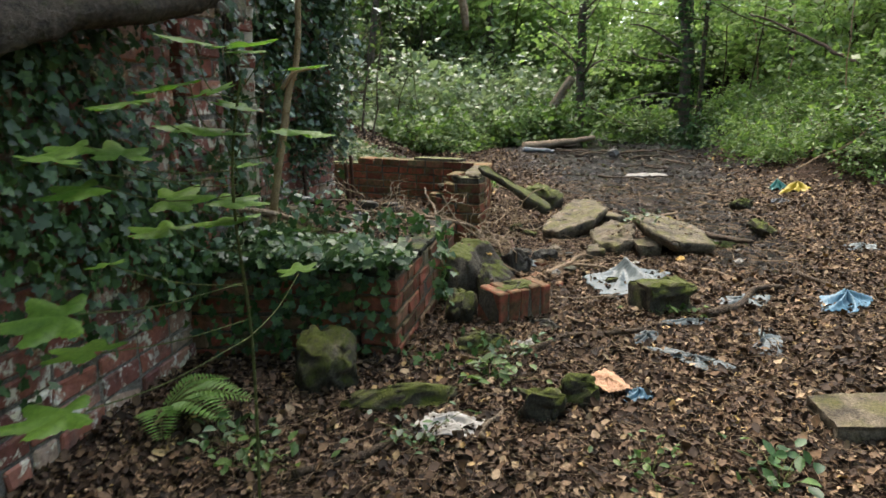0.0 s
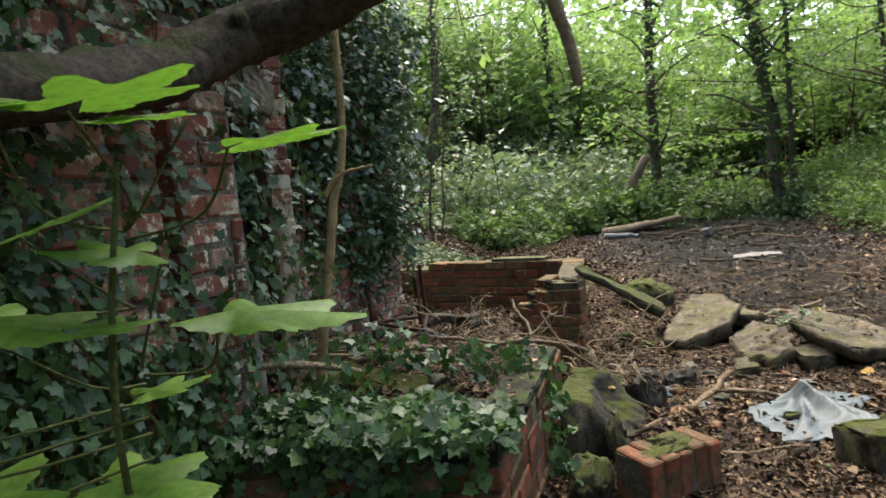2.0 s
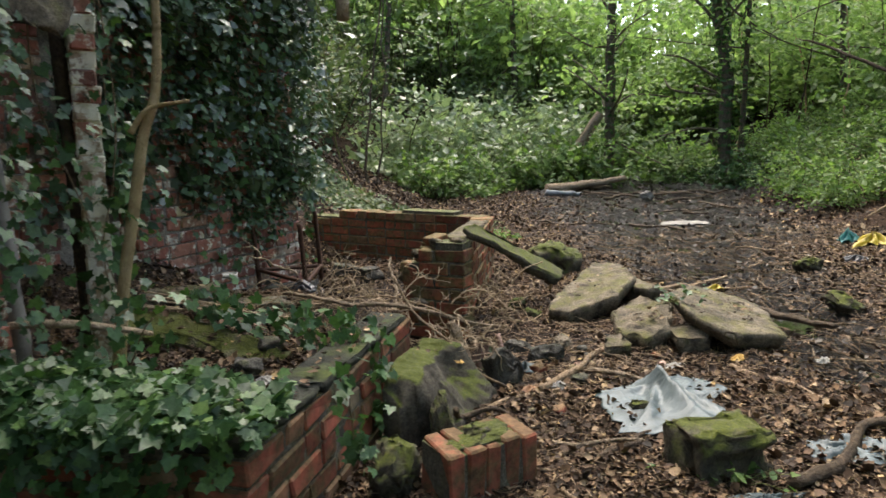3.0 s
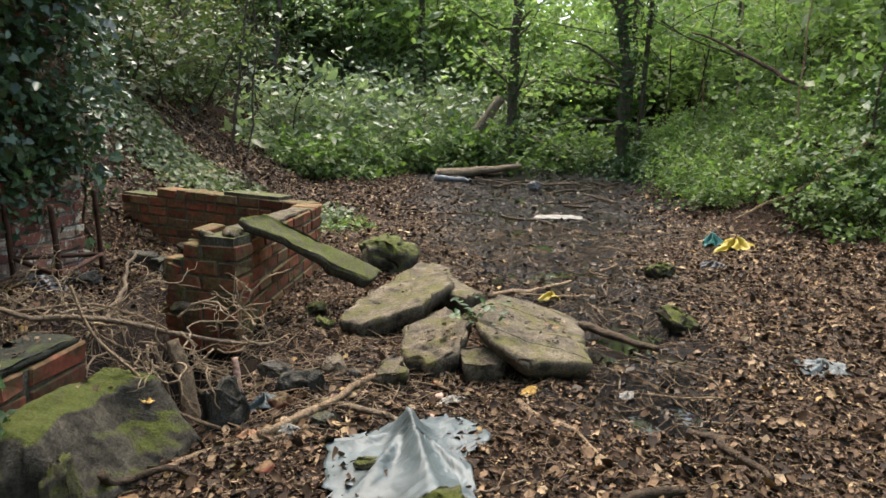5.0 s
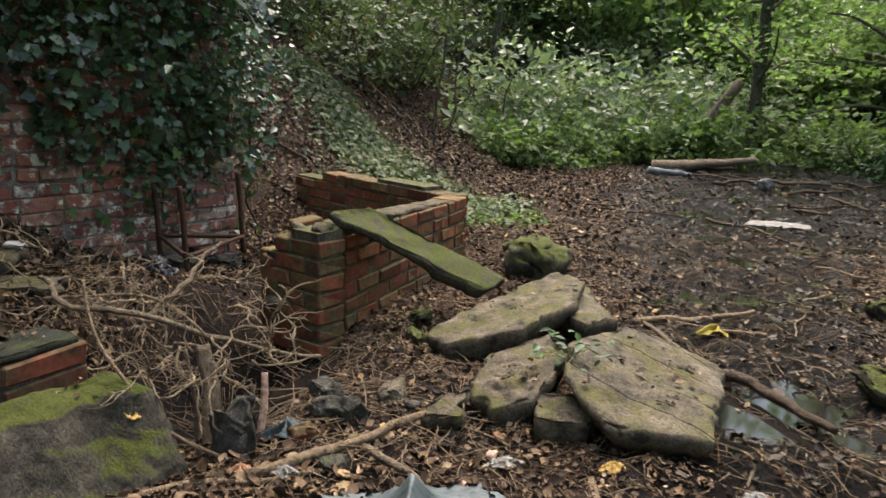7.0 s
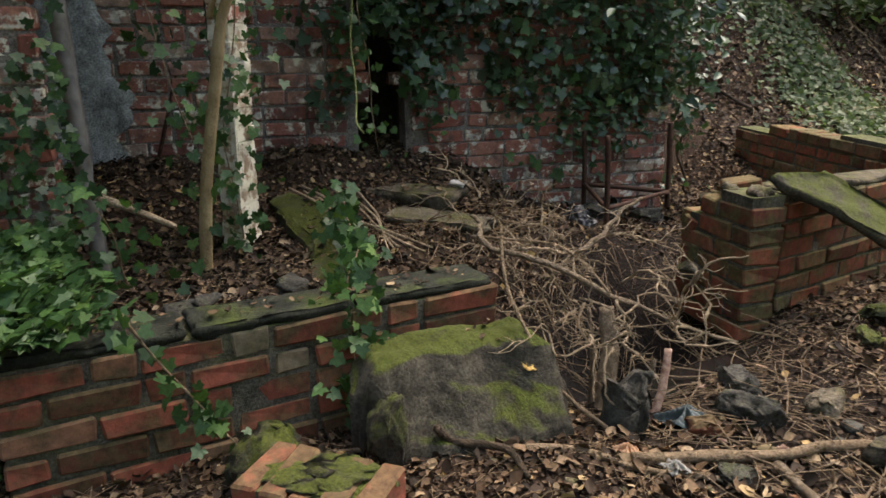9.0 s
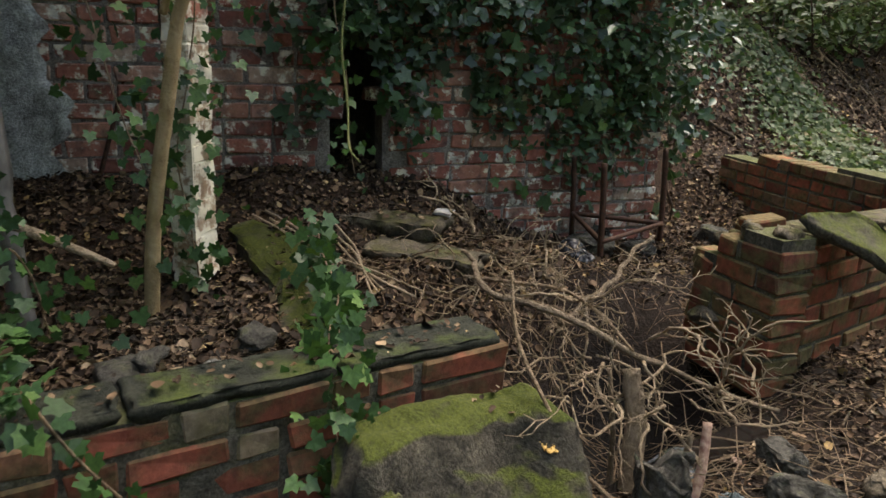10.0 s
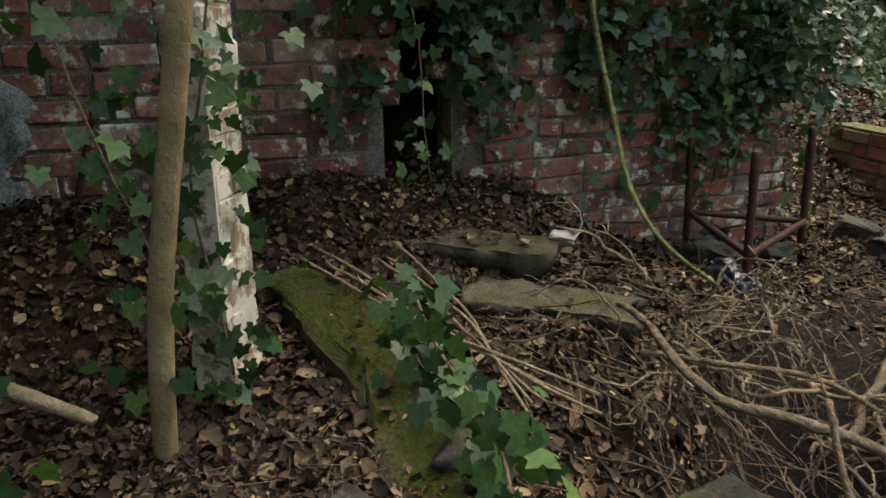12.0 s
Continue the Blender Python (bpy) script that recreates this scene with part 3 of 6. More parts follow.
def slab(name, corners, thick, mat, label, category, group="", seed=1, rugged=1.0, parent=None):
    """A broken plate of stone: an uneven outline through 3D corners, given the thickness and a rough broken edge."""
    c = np.array(corners, dtype=float)
    n = len(c)
    ring = []
    g = np.random.default_rng(seed)
    for i in range(n):
        p, q = c[i], c[(i + 1) % n]
        m = max(2, int(np.linalg.norm(q - p) / 0.045))
        for k in range(m):
            ring.append(p + (q - p) * k / m)
    plain = np.array(ring)
    mid = plain.mean(0)
    # bites broken out of the rim, some wide, some small
    k = np.arange(len(plain)) / len(plain) * 2 * np.pi
    bite = sum(np.abs(np.sin(k * f / 2 + g.uniform(0, 6.28))) * w for f, w in ((5, 0.018), (11, 0.014), (23, 0.009)))[:, None] * min(rugged, 1.0)
    out = unit((plain - mid) * np.array([1, 1, 0]))
    ring = plain - out * (bite - 0.016 * min(rugged, 1.0)) + g.normal(size=plain.shape) * np.array([0.006, 0.006, 0.002]) * min(rugged, 1.0)
    under = ring - out * (0.012 + 0.02 * g.random((len(ring), 1))) * min(rugged, 1.0)
    down = np.array([0, 0, 1.0])
    rings = [mid + (plain - mid) * q for q in (0.12, 0.24, 0.36, 0.48, 0.6, 0.72, 0.83, 0.92)] + [ring - out * 0.012 + down * 0.001, ring - down * 0.006, ring + out * 0.004 - down * thick * 0.35, under - down * thick * 0.7, under - out * 0.02 - down * thick]
    v = np.vstack([[mid]] + rings + [[mid - np.array([0, 0, thick])]])
    v = v + wobble(v, 7, 0.007 * rugged, seed) * np.array([0.6, 0.6, 1.0]) + wobble(v, 40, 0.0035 * rugged, seed + 1)
    m = len(ring)
    f = []
    for k in range(m):
        k2 = (k + 1) % m
        f.append((0, 1 + k, 1 + k2))
        for r in range(len(rings) - 1):
            o, o2 = 1 + r * m, 1 + (r + 1) * m
            f += [(o + k, o2 + k, o2 + k2), (o + k, o2 + k2, o + k2)]
        o = 1 + (len(rings) - 1) * m
        f.append((len(v) - 1, o + k2, o + k))
    ob = shaped(name, v, f, mat, smooth=False)
    if parent:
        ob.parent, ob.matrix_parent_inverse = parent, parent.matrix_basis.inverted()
        return ob
    return tagged(ob, label, category, group)


# ---- the ruined house ----
def level(h):
    return lambda s: h


front = thing("wall_front", (-1.3, 2.4, 0), "dark ivy-grown brick front wall of a ruined house", "wall", kind="structure")
brick_wall(front, (-2.1, -1.0), (-1.42, 3.45), 0.0, lambda s: 2.1 + 0.3 * math.sin(s * 1.7), 0.215, HOUSEBRICK, 21, course=0.1, full=0.26, bed=HOUSEMORTAR, limit=300, prefer=(4.3, 1.0))
jamb_wall = thing("wall_jamb", (-1.3, 3.55, 0), "ivy-covered brick door jamb of a ruined house", "wall", kind="structure")
brick_wall(jamb_wall, (-1.38, 3.52), (-1.3, 3.85), 0.25, lambda s: 1.85, 0.215, HOUSEBRICK, 22, course=0.1, full=0.26, bed=HOUSEMORTAR)

back = thing("wall_back", (-2.4, 5.43, 0), "stained red brick back wall of a ruined house", "wall", kind="structure")
brick_wall(back, (-3.55, 2.55), (-1.36, 8.03), -0.004, lambda s: 2.9 + 0.25 * math.sin(s * 2.3), 0.215, HOUSEBRICK, 23, course=0.1, full=0.26, bed=HOUSEMORTAR, holes=[(3.48, 3.86, 0.35, 2.2)], limit=300, prefer=(2.9, 1.0))
side = thing("wall_side", (-3.0, 2.5, 0), "plain brick side wall of a ruined house", "wall", kind="structure")
brick_wall(side, (-3.5, 2.5), (-1.5, 2.3), 0.0, level(2.5), 0.215, HOUSEBRICK, 24, course=0.1, full=0.26, bed=HOUSEMORTAR, limit=60)

# grey render left on the back wall
bd = np.array([1.0, 2.5]) / math.hypot(1.0, 2.5)
bn = np.array([bd[1], -bd[0]])
niche_at = np.array([-3.55, 2.55]) + 3.67 * bd
bm = bmesh.new()
for along_by, back_by, long, deep in ((0.0, -0.62, 0.62, 0.08), (-0.27, -0.34, 0.08, 0.48), (0.27, -0.34, 0.08, 0.48)):
    c = niche_at + bd * along_by + bn * back_by
    bmesh.ops.create_cube(bm, size=1, matrix=Matrix.Translation((c[0], c[1], 1.25)) @ pose(0, 0, 0, 0, 0, math.degrees(math.atan2(bd[1], bd[0]))) @ Matrix.Diagonal((long, deep, 2.5, 1)))
c = niche_at - bn * 0.36
bmesh.ops.create_cube(bm, size=1, matrix=Matrix.Translation((c[0], c[1], 2.53)) @ pose(0, 0, 0, 0, 0, math.degrees(math.atan2(bd[1], bd[0]))) @ Matrix.Diagonal((0.62, 0.5, 0.06, 1)))
tagged(part("wall_niche", bm, DARKSTONE), "dark recess behind the opening in the brick wall", "wall", kind="structure")
u, v = np.meshgrid(np.linspace(0, 1, 26), np.linspace(0, 1, 44))
cut = 0.5 + 0.28 * np.sin(v * 7) * v + 0.1 * np.sin(v * 23 + 1) + 0.05 * np.sin(v * 61)
along = 1.5 + (u * 0.62 * (0.55 + 0.75 * cut))
pp = np.array([-3.55, 2.55])[None, None] + along[..., None] * bd + bn * (0.1075 + 0.02 * np.clip(np.minimum(np.minimum(u, 1 - u) * 12, np.minimum(v, 1 - v) * 20), 0, 1))[..., None]
rv = np.concatenate([pp, (0.42 + v * 1.75)[..., None]], -1).reshape(-1, 3)
i0, j0 = np.meshgrid(np.arange(43), np.arange(25), indexing="ij")
coat = shaped("render_patch", rv, np.stack([i0 * 26 + j0, i0 * 26 + j0 + 1, (i0 + 1) * 26 + j0 + 1, (i0 + 1) * 26 + j0], -1).reshape(-1, 4), RENDERCOAT)
tagged(coat, "patch of flaking grey-white render on the brick wall", "render", kind="structure")

# the white-painted brick jamb that stands free
pillar = thing("brick_pillar", (-1.33, 4.6, 0.28), "slim brick door jamb with flaking white paint", "pillar")
for i in range(30):
    me = brick_mesh(0.11 if i > 2 else 0.12, 0.17, 0.073, HOUSEBRICK if i in (15, 17, 18, 20) or i > 21 else PAINTBRICK, i % 4)
    ob = new("brick", me)
    ob.parent = pillar
    ob.matrix_basis = pose(0.0013 * i + 0.003 * math.sin(i * 1.9), 0.0013 * i + 0.003 * math.sin(i * 2.7), 0.0 + i * 0.076, 0, 0, 38 + 0.4 * math.sin(i * 4.1))
bm = bmesh.new()
bmesh.ops.create_cube(bm, size=1, matrix=Matrix.Translation((0.019, 0.019, 1.1)) @ pose(0, 0, 0, -1.0, 1.0, 38) @ Matrix.Diagonal((0.1, 0.16, 2.24, 1)))
part("mortar", bm, PAINTBRICK, pillar, "joints covered by old white paint")

post = limb("door_post", [(-1.36, 4.56, 0.25), (-1.36, 4.57, 1.2), (-1.38, 4.58, 2.3)], [0.035, 0.032, 0.03], ROTWOOD, sides=6)
tagged(post, "dark rotten timber door post beside the brick jamb", "post")
slab("lintel_stone", [(-1.26, 3.75, 1.98), (-1.22, 4.1, 2.03), (-1.2, 4.42, 1.96), (-1.18, 4.36, 1.86), (-1.2, 4.05, 1.9), (-1.24, 3.8, 1.88)], 0.09, CONCRETE, "pale broken stone lintel over the doorway", "lintel", seed=5)
rod = limb("iron_rod", [(-2.62, 4.55, 0.45), (-2.55, 4.86, 1.45), (-2.5, 5.05, 2.1)], [0.014, 0.014], RUST, sides=6)
tagged(rod, "rusted iron rod leaning on the brick wall", "rod")

# ---- low garden walls ----
planter = thing("low_wall", (-0.2, 3.6, 0), "low red brick garden wall with a dark mossy coping", "wall", kind="structure")
brick_wall(planter, (-0.345, 3.43), (-0.015, 5.05), -0.04, lambda s: 0.485 - 0.012 * s, 0.205, GARDENBRICK, 31, ragged=0.2, course=0.094, full=0.25)
planter2 = thing("low_wall", (-0.8, 3.6, 0), "low red brick garden wall hung with ivy", "wall", kind="structure")
brick_wall(planter2, (-0.455, 3.54), (-1.4, 3.58), -0.06, level(0.53), 0.215, GARDENBRICK, 32, ragged=0.2, course=0.098, full=0.25)


def coping(a, b, width, z0, z1, seed, label, mat=COPING):
    """A bed of coping pieces end to end along the top of a wall."""
    a, b = np.array(a), np.array(b)
    span = np.linalg.norm(b - a)
    d = (b - a) / span
    n = np.array([d[1], -d[0]]) * width / 2
    root = thing("coping", (*a, z0), label, "coping")
    root.matrix_basis = pose(*a, z0)
    count = max(2, round(span / 0.62))
    for k in range(count):
        s0, s1 = k / count, (k + 1) / count - 0.002
        p, q = a + (b - a) * s0, a + (b - a) * s1
        h0, h1 = z0 + (z1 - z0) * s0, z0 + (z1 - z0) * s1
        slab("coping_stone", [(*(p + n), h0), (*(q + n), h1), (*(q - n), h1), (*(p - n), h0)], 0.05, mat, "", "", seed=seed + k, rugged=0.55, parent=root)
    return root


coping((-0.345, 3.43), (-0.02, 5.04), 0.2, 0.47, 0.448, 8, "dark green mossy mortar coping on the low wall")
coping((-0.46, 3.54), (-1.4, 3.58), 0.22, 0.505, 0.51, 9, "dark mossy coping under the ivy")

bw = thing("low_wall", (-0.5, 9.1, 0), "mossy red brick garden wall across the slope", "wall", kind="structure")
brick_wall(bw, (-1.55, 9.72), (0.52, 8.5), -0.12, lambda s: 0.64 + (0.07 if 1.45 < s < 2.1 else 0.0) - (0.04 if s < 0.5 else 0), 0.215, MOSSBRICK, 33, course=0.096, full=0.25, ragged=0.5)
w2 = thing("low_wall", (0.4, 7.4, 0), "mossy red brick garden wall with a crumbling end", "wall", kind="structure")
brick_wall(w2, (0.28, 6.63), (0.5, 8.42), -0.12, lambda s: 0.72 - 0.05 * s, 0.215, MOSSBRICK, 34, ragged=0.6, course=0.096, full=0.25)
pier = thing("low_wall", (0.1, 6.5, 0), "crumbling brick pier with mossy broken courses", "wall", kind="structure")
brick_wall(pier, (0.38, 6.45), (-0.08, 6.62), -0.12, lambda s: 0.73 - 0.06 * (s > 0.22) - 0.1 * (s > 0.33) - 0.09 * (s > 0.42), 0.2, MOSSBRICK, 35, ragged=0.8, course=0.096, full=0.23)
# broken bricks and lumps of mortar left on the wall's torn end
gp = np.random.default_rng(36)
for i in range(16):
    z = 0.02 + 0.6 * i / 16
    me = brick_mesh(round(gp.uniform(0.09, 0.15), 2), 0.17, 0.08, MOSSBRICK, i % 4)
    ob = new("brick", me)
    ob.parent = pier
    ob.matrix_basis = pose(-0.14 + 0.12 * (z > 0.42) + gp.normal() * 0.03, 0.1 + gp.normal() * 0.03, z, gp.normal() * 7, gp.normal() * 7, -20 + gp.normal() * 14)
for i, (x, y, z, r) in enumerate(((0.02, 6.56, 0.5, 0.07), (-0.06, 6.6, 0.32, 0.08), (0.0, 6.5, 0.14, 0.09), (0.14, 6.52, 0.585, 0.06), (0.3, 6.47, 0.6, 0.07))):
    lump("mortar_lump", (x - 0.1, y - 6.5, z), (r, r * 0.9, r * 0.55), CONCRETE, parent=pier, seed=37 + i, square=0.3, turn=40 * i, levels=3)
coping((0.28, 6.66), (0.5, 8.4), 0.19, 0.615, 0.53, 12, "grey mossy mortar bed on top of the broken wall", CONCRETE)

# ---- concrete slabs of the collapsed wall ----
GROUP = "broken concrete slabs"
slab("concrete_slab", [(0.33, 6.48, 0.69), (1.1, 7.03, 0.21), (1.18, 7.36, 0.21), (0.4, 6.86, 0.68)], 0.06, MOSSY, "mossy concrete slab leaning from the brick wall to the ground", "slab", GROUP, 41)
slab("concrete_slab", [(0.93, 6.41, 0.12), (1.08, 6.8, 0.16), (1.48, 7.6, 0.22), (1.68, 7.35, 0.24), (1.67, 6.88, 0.24), (1.46, 6.43, 0.2), (1.06, 6.31, 0.1)], 0.13, CONCRETE, "long grey concrete slab lying tilted on the leaf litter", "slab", GROUP, 42)
slab("concrete_slab", [(1.65, 7.6, 0.16), (1.9, 7.04, 0.12), (1.74, 6.75, 0.16), (1.58, 6.9, 0.16)], 0.14, CONCRETE, "smaller broken concrete piece behind the long slab", "slab", GROUP, 43)
slab("concrete_slab", [(1.31, 5.88, 0.1), (1.36, 6.16, 0.16), (1.6, 6.39, 0.2), (1.74, 6.01, 0.22), (1.63, 5.75, 0.14), (1.48, 5.69, 0.1)], 0.16, CONCRETE, "rounded mossy concrete lump beside the board-marked slab", "slab", GROUP, 44)
slab("concrete_slab", [(1.65, 5.65, 0.1), (1.63, 5.84, 0.15), (1.77, 5.87, 0.16), (1.9, 5.76, 0.11), (1.86, 5.71, 0.08)], 0.14, CONCRETE, "small mossy concrete lump under the slab's edge", "slab", GROUP, 45)
slab("concrete_slab", [(1.72, 6.17, 0.26), (1.95, 6.55, 0.24), (2.44, 6.49, 0.13), (2.34, 5.73, 0.1), (1.96, 5.58, 0.14), (1.74, 5.8, 0.25)], 0.1, BOARDED, "large grey concrete slab with board marks and lichen", "slab", GROUP, 46)
slab("concrete_slab", [(1.2, 5.59, 0.07), (1.23, 5.74, 0.09), (1.34, 5.82, 0.09), (1.37, 5.6, 0.07)], 0.1, CONCRETE, "small square concrete fragment in the leaves", "slab", GROUP, 47)
lump("rock", (1.2, 8.35, 0.08), (0.24, 0.2, 0.18), MOSSY, "dark mossy boulder beside the leaning slab", "rock", "mossy rocks", seed=4, square=0.4)

# ---- stones beside the path ----
# flat mossy top that breaks off into a bare sloping face
uu, vv = np.meshgrid(np.linspace(0, 1, 60), np.linspace(0, 1, 44), indexing="ij")
back_edge = np.array([0.0, 4.44])[None, None] + uu[..., None] * np.array([0.18, 0.68])
fore_edge = np.array([0.27, 4.34])[None, None] + uu[..., None] * np.array([0.3, 0.74])
lip = 0.46 + 0.08 * np.sin(uu * 7 + 1) + 0.05 * np.sin(uu * 17)
bp = back_edge + (fore_edge - back_edge) * vv[..., None]
bz = 0.315 - 0.035 * np.clip(vv / lip, 0, 1) ** 2 - 0.24 * np.clip((vv - lip) / (1 - lip), 0, 1) ** 0.8 - 0.2 * ss(0.1, 0, uu) * (0.3 + vv) - 0.24 * ss(0.86, 1, uu) * (0.35 + vv)
bv = np.concatenate([bp, bz[..., None]], -1).reshape(-1, 3)
bv = bv + wobble(bv, 6, 0.012, 51) + wobble(bv, 26, 0.007, 52)
rim = np.concatenate([np.arange(44), np.arange(1, 60) * 44 + 43, 59 * 44 + np.arange(42, -1, -1), np.arange(58, 0, -1) * 44])
base = bv[rim] * np.array([1, 1, 0]) + np.array([0, 0, -0.06])
bi, bj = np.meshgrid(np.arange(59), np.arange(43), indexing="ij")
bf = np.stack([bi * 44 + bj, (bi + 1) * 44 + bj, (bi + 1) * 44 + bj + 1, bi * 44 + bj + 1], -1).reshape(-1, 4)
k = np.arange(len(rim))
bf = np.vstack([bf, np.stack([rim, np.roll(rim, -1), len(bv) + (k + 1) % len(rim), len(bv) + k], 1)])
tagged(shaped("mossy_block", np.vstack([bv, base]), bf, MOSSTOP), "large concrete block with a mossy top beside the wall", "rock")
sold = thing("brick_block", (0.42, 4.08, 0), "fallen block of red bricks on edge with a cap of moss", "brick block")
for i in range(5):
    ob = new("brick", brick_mesh(0.073, 0.215, 0.23, GARDENBRICK, i % 4))
    ob.parent = sold
    ob.matrix_basis = pose(-0.12 + i * 0.082 * 0.85, -0.1 + i * 0.082 * 0.55, 0.1, 2, 0, 33)
bm = bmesh.new()
bmesh.ops.create_cube(bm, size=1, matrix=Matrix.Translation((0.02, -0.01, 0.09)) @ pose(0, 0, 0, 0, 0, 33) @ Matrix.Diagonal((0.4, 0.2, 0.22, 1)))
part("mortar", bm, MORTAR, sold)
cap = lump("moss", (0.03, 0.0, 0.205), (0.19, 0.1, 0.022), MOSSY, parent=sold, turn=33, seed=9)
lump("rock", (0.12, 4.08, 0.07), (0.1, 0.12, 0.13), MOSSY, "mossy lump of mortar beside the fallen bricks", "rock", "mossy rocks", seed=12, square=0.3)
lump("rock", (0.27, 4.4, 0.12), (0.035, 0.06, 0.13), MOSSY, "upright mossy stone beside the brick block", "rock", "mossy rocks", turn=-25, seed=13, square=0.3)
lump("rock", (1.38, 4.2, 0.07), (0.19, 0.14, 0.15), MOSSY, "square mossy stone among plastic scraps", "rock", "mossy rocks", turn=20, seed=14, square=0.65)
lump("rock", (-0.56, 3.12, 0.1), (0.15, 0.14, 0.14), MOSSY, "round moss-speckled stone by the garden wall", "rock", "mossy rocks", seed=15, square=0.4)
lump("rock", (-0.18, 2.86, 0.02), (0.24, 0.1, 0.06), MOSSY, "flat mossy stone half sunk in leaves", "rock", "mossy rocks", turn=14, seed=16)
lump("rock", (0.42, 2.72, 0.04), (0.09, 0.08, 0.09), MOSSY, "small square mossy stone in the leaf litter", "rock", "mossy rocks", seed=17, square=0.65)
lump("rock", (0.6, 2.86, 0.04), (0.08, 0.06, 0.09), MOSSY, "small mossy stone beside orange card", "rock", "mossy rocks", seed=18, square=0.5)
lump("rock", (0.2, 3.5, 0.02), (0.16, 0.1, 0.09), MOSSY, "mossy stone with ivy at the wall's foot", "rock", "mossy rocks", seed=19)
lump("rock", (3.6, 8.15, 0.05), (0.13, 0.1, 0.1), MOSSY, "dark mossy stone on open leaf litter", "rock", "mossy rocks", seed=20)
lump("rock", (3.2, 6.7, 0.03), (0.15, 0.11, 0.1), MOSSY, "mossy stone beside the muddy stream", "rock", "mossy rocks", seed=21)
lump("rock", (0.62, 3.85, 0.0), (0.12, 0.1, 0.05), DARKSTONE, "flat grey stone by the brick block", "rock", "", seed=22)
lump("rock", (0.6, 3.6, 0.0), (0.28, 0.05, 0.035), ROTWOOD, "rotten timber offcut pressed into the leaves", "timber", "", turn=8, seed=23)

# hollow concrete block at the path's edge
blk = thing("concrete_block", (1.72, 2.62, 0.0), "grey concrete block with a square socket", "block")
bm = bmesh.new()
bmesh.ops.create_cube(bm, size=1, matrix=Matrix.Diagonal((0.36, 0.27, 0.13, 1)))
bmesh.ops.subdivide_edges(bm, edges=bm.edges[:], cuts=7, use_grid_fill=True)
sock = [q for q in bm.faces if q.calc_center_median().y < -0.134 and -0.02 < q.calc_center_median().x < 0.08 and q.calc_center_median().z < 0.02]
r = bmesh.ops.extrude_face_region(bm, geom=sock)
bmesh.ops.translate(bm, vec=(0, 0.1, 0), verts=[q for q in r["geom"] if isinstance(q, bmesh.types.BMVert)])
bmesh.ops.delete(bm, geom=sock, context="FACES")
wv2 = np.array([q.co for q in bm.verts])
for q, o in zip(bm.verts, wobble(wv2, 9, 0.008, 5) + wobble(wv2, 40, 0.003, 6)):
    q.co += Vector(o)
ob = part("body", bm, CONCRETE, blk)
ob.matrix_basis = pose(0.04, 0, 0.005, 4, -4, -6)

# ---- rubble and timber behind the low wall ----
slab("stone_ledge", [(-1.8, 5.48, 0.42), (-1.2, 5.82, 0.41), (-1.32, 6.05, 0.42), (-1.9, 5.75, 0.43)], 0.1, CONCRETE, "mossy stone step half buried in leaves", "step", "ruin steps", 61)
slab("stone_ledge", [(-1.2, 5.35, 0.39), (-0.7, 5.66, 0.36), (-0.8, 5.84, 0.36), (-1.3, 5.53, 0.4)], 0.06, CONCRETE, "broken stone step under dead leaves", "step", "ruin steps", 62)
slab("stone_slab", [(-1.6, 4.98, 0.5), (-1.18, 5.08, 0.46), (-0.45, 4.72, 0.33), (-0.55, 4.55, 0.28), (-1.0, 4.78, 0.34), (-1.66, 4.88, 0.47)], 0.09, MOSSY, "long mossy slab tilted towards the low wall", "slab", "ruin steps", 63)
paint = slab("wood_scrap", [(-1.2, 5.8, 0.5), (-1.1, 5.84, 0.495), (-1.12, 5.9, 0.51), (-1.22, 5.86, 0.515)], 0.03, WHITEPAPER, "white-painted wood scrap on the stone step", "scrap", seed=64)
bed = thing("metal_frame", (-0.95, 6.95, 0.19), "rusted angle-iron frame standing in the rubble", "frame")
for x, y, h in ((0, 0, 0.5), (-0.05, 0.75, 0.52), (-0.5, 0.35, 0.45)):
    limb("post", [(x, y, -0.1), (x - 0.02, y + 0.01, h * 0.5), (x - 0.03, y, h)], [0.02, 0.02], RUST, bed, sides=4)
limb("rail", [(0, 0, 0.02), (-0.05, 0.75, 0.02)], [0.02, 0.02], RUST, bed, sides=4)
limb("rail", [(0, 0, 0.02), (-0.5, 0.35, 0.06)], [0.018, 0.018], RUST, bed, sides=4)
limb("rail", [(-0.05, 0.75, 0.02), (-0.5, 0.35, 0.06)], [0.018, 0.018], RUST, bed, sides=4)
for i, (x, y, s) in enumerate(((-1.25, 7.25, 0.17), (-1.5, 7.6, 0.14), (-1.1, 7.6, 0.12), (-0.6, 7.9, 0.15), (-0.9, 8.3, 0.13))):
    lump("rubble_stone", (x, y, float(land(x, y)) + s * 0.3), (s, s * 0.8, s * 0.55), DARKSTONE, "dark mossy stone in the rubble behind the frame", "rock", "rubble stones", turn=40 * i, seed=70 + i, square=0.6)
lump("black_bag", (-0.85, 6.55, 0.22), (0.12, 0.09, 0.07), BLACKSACK, "crumpled black plastic bag in the rubble", "bag", seed=79)

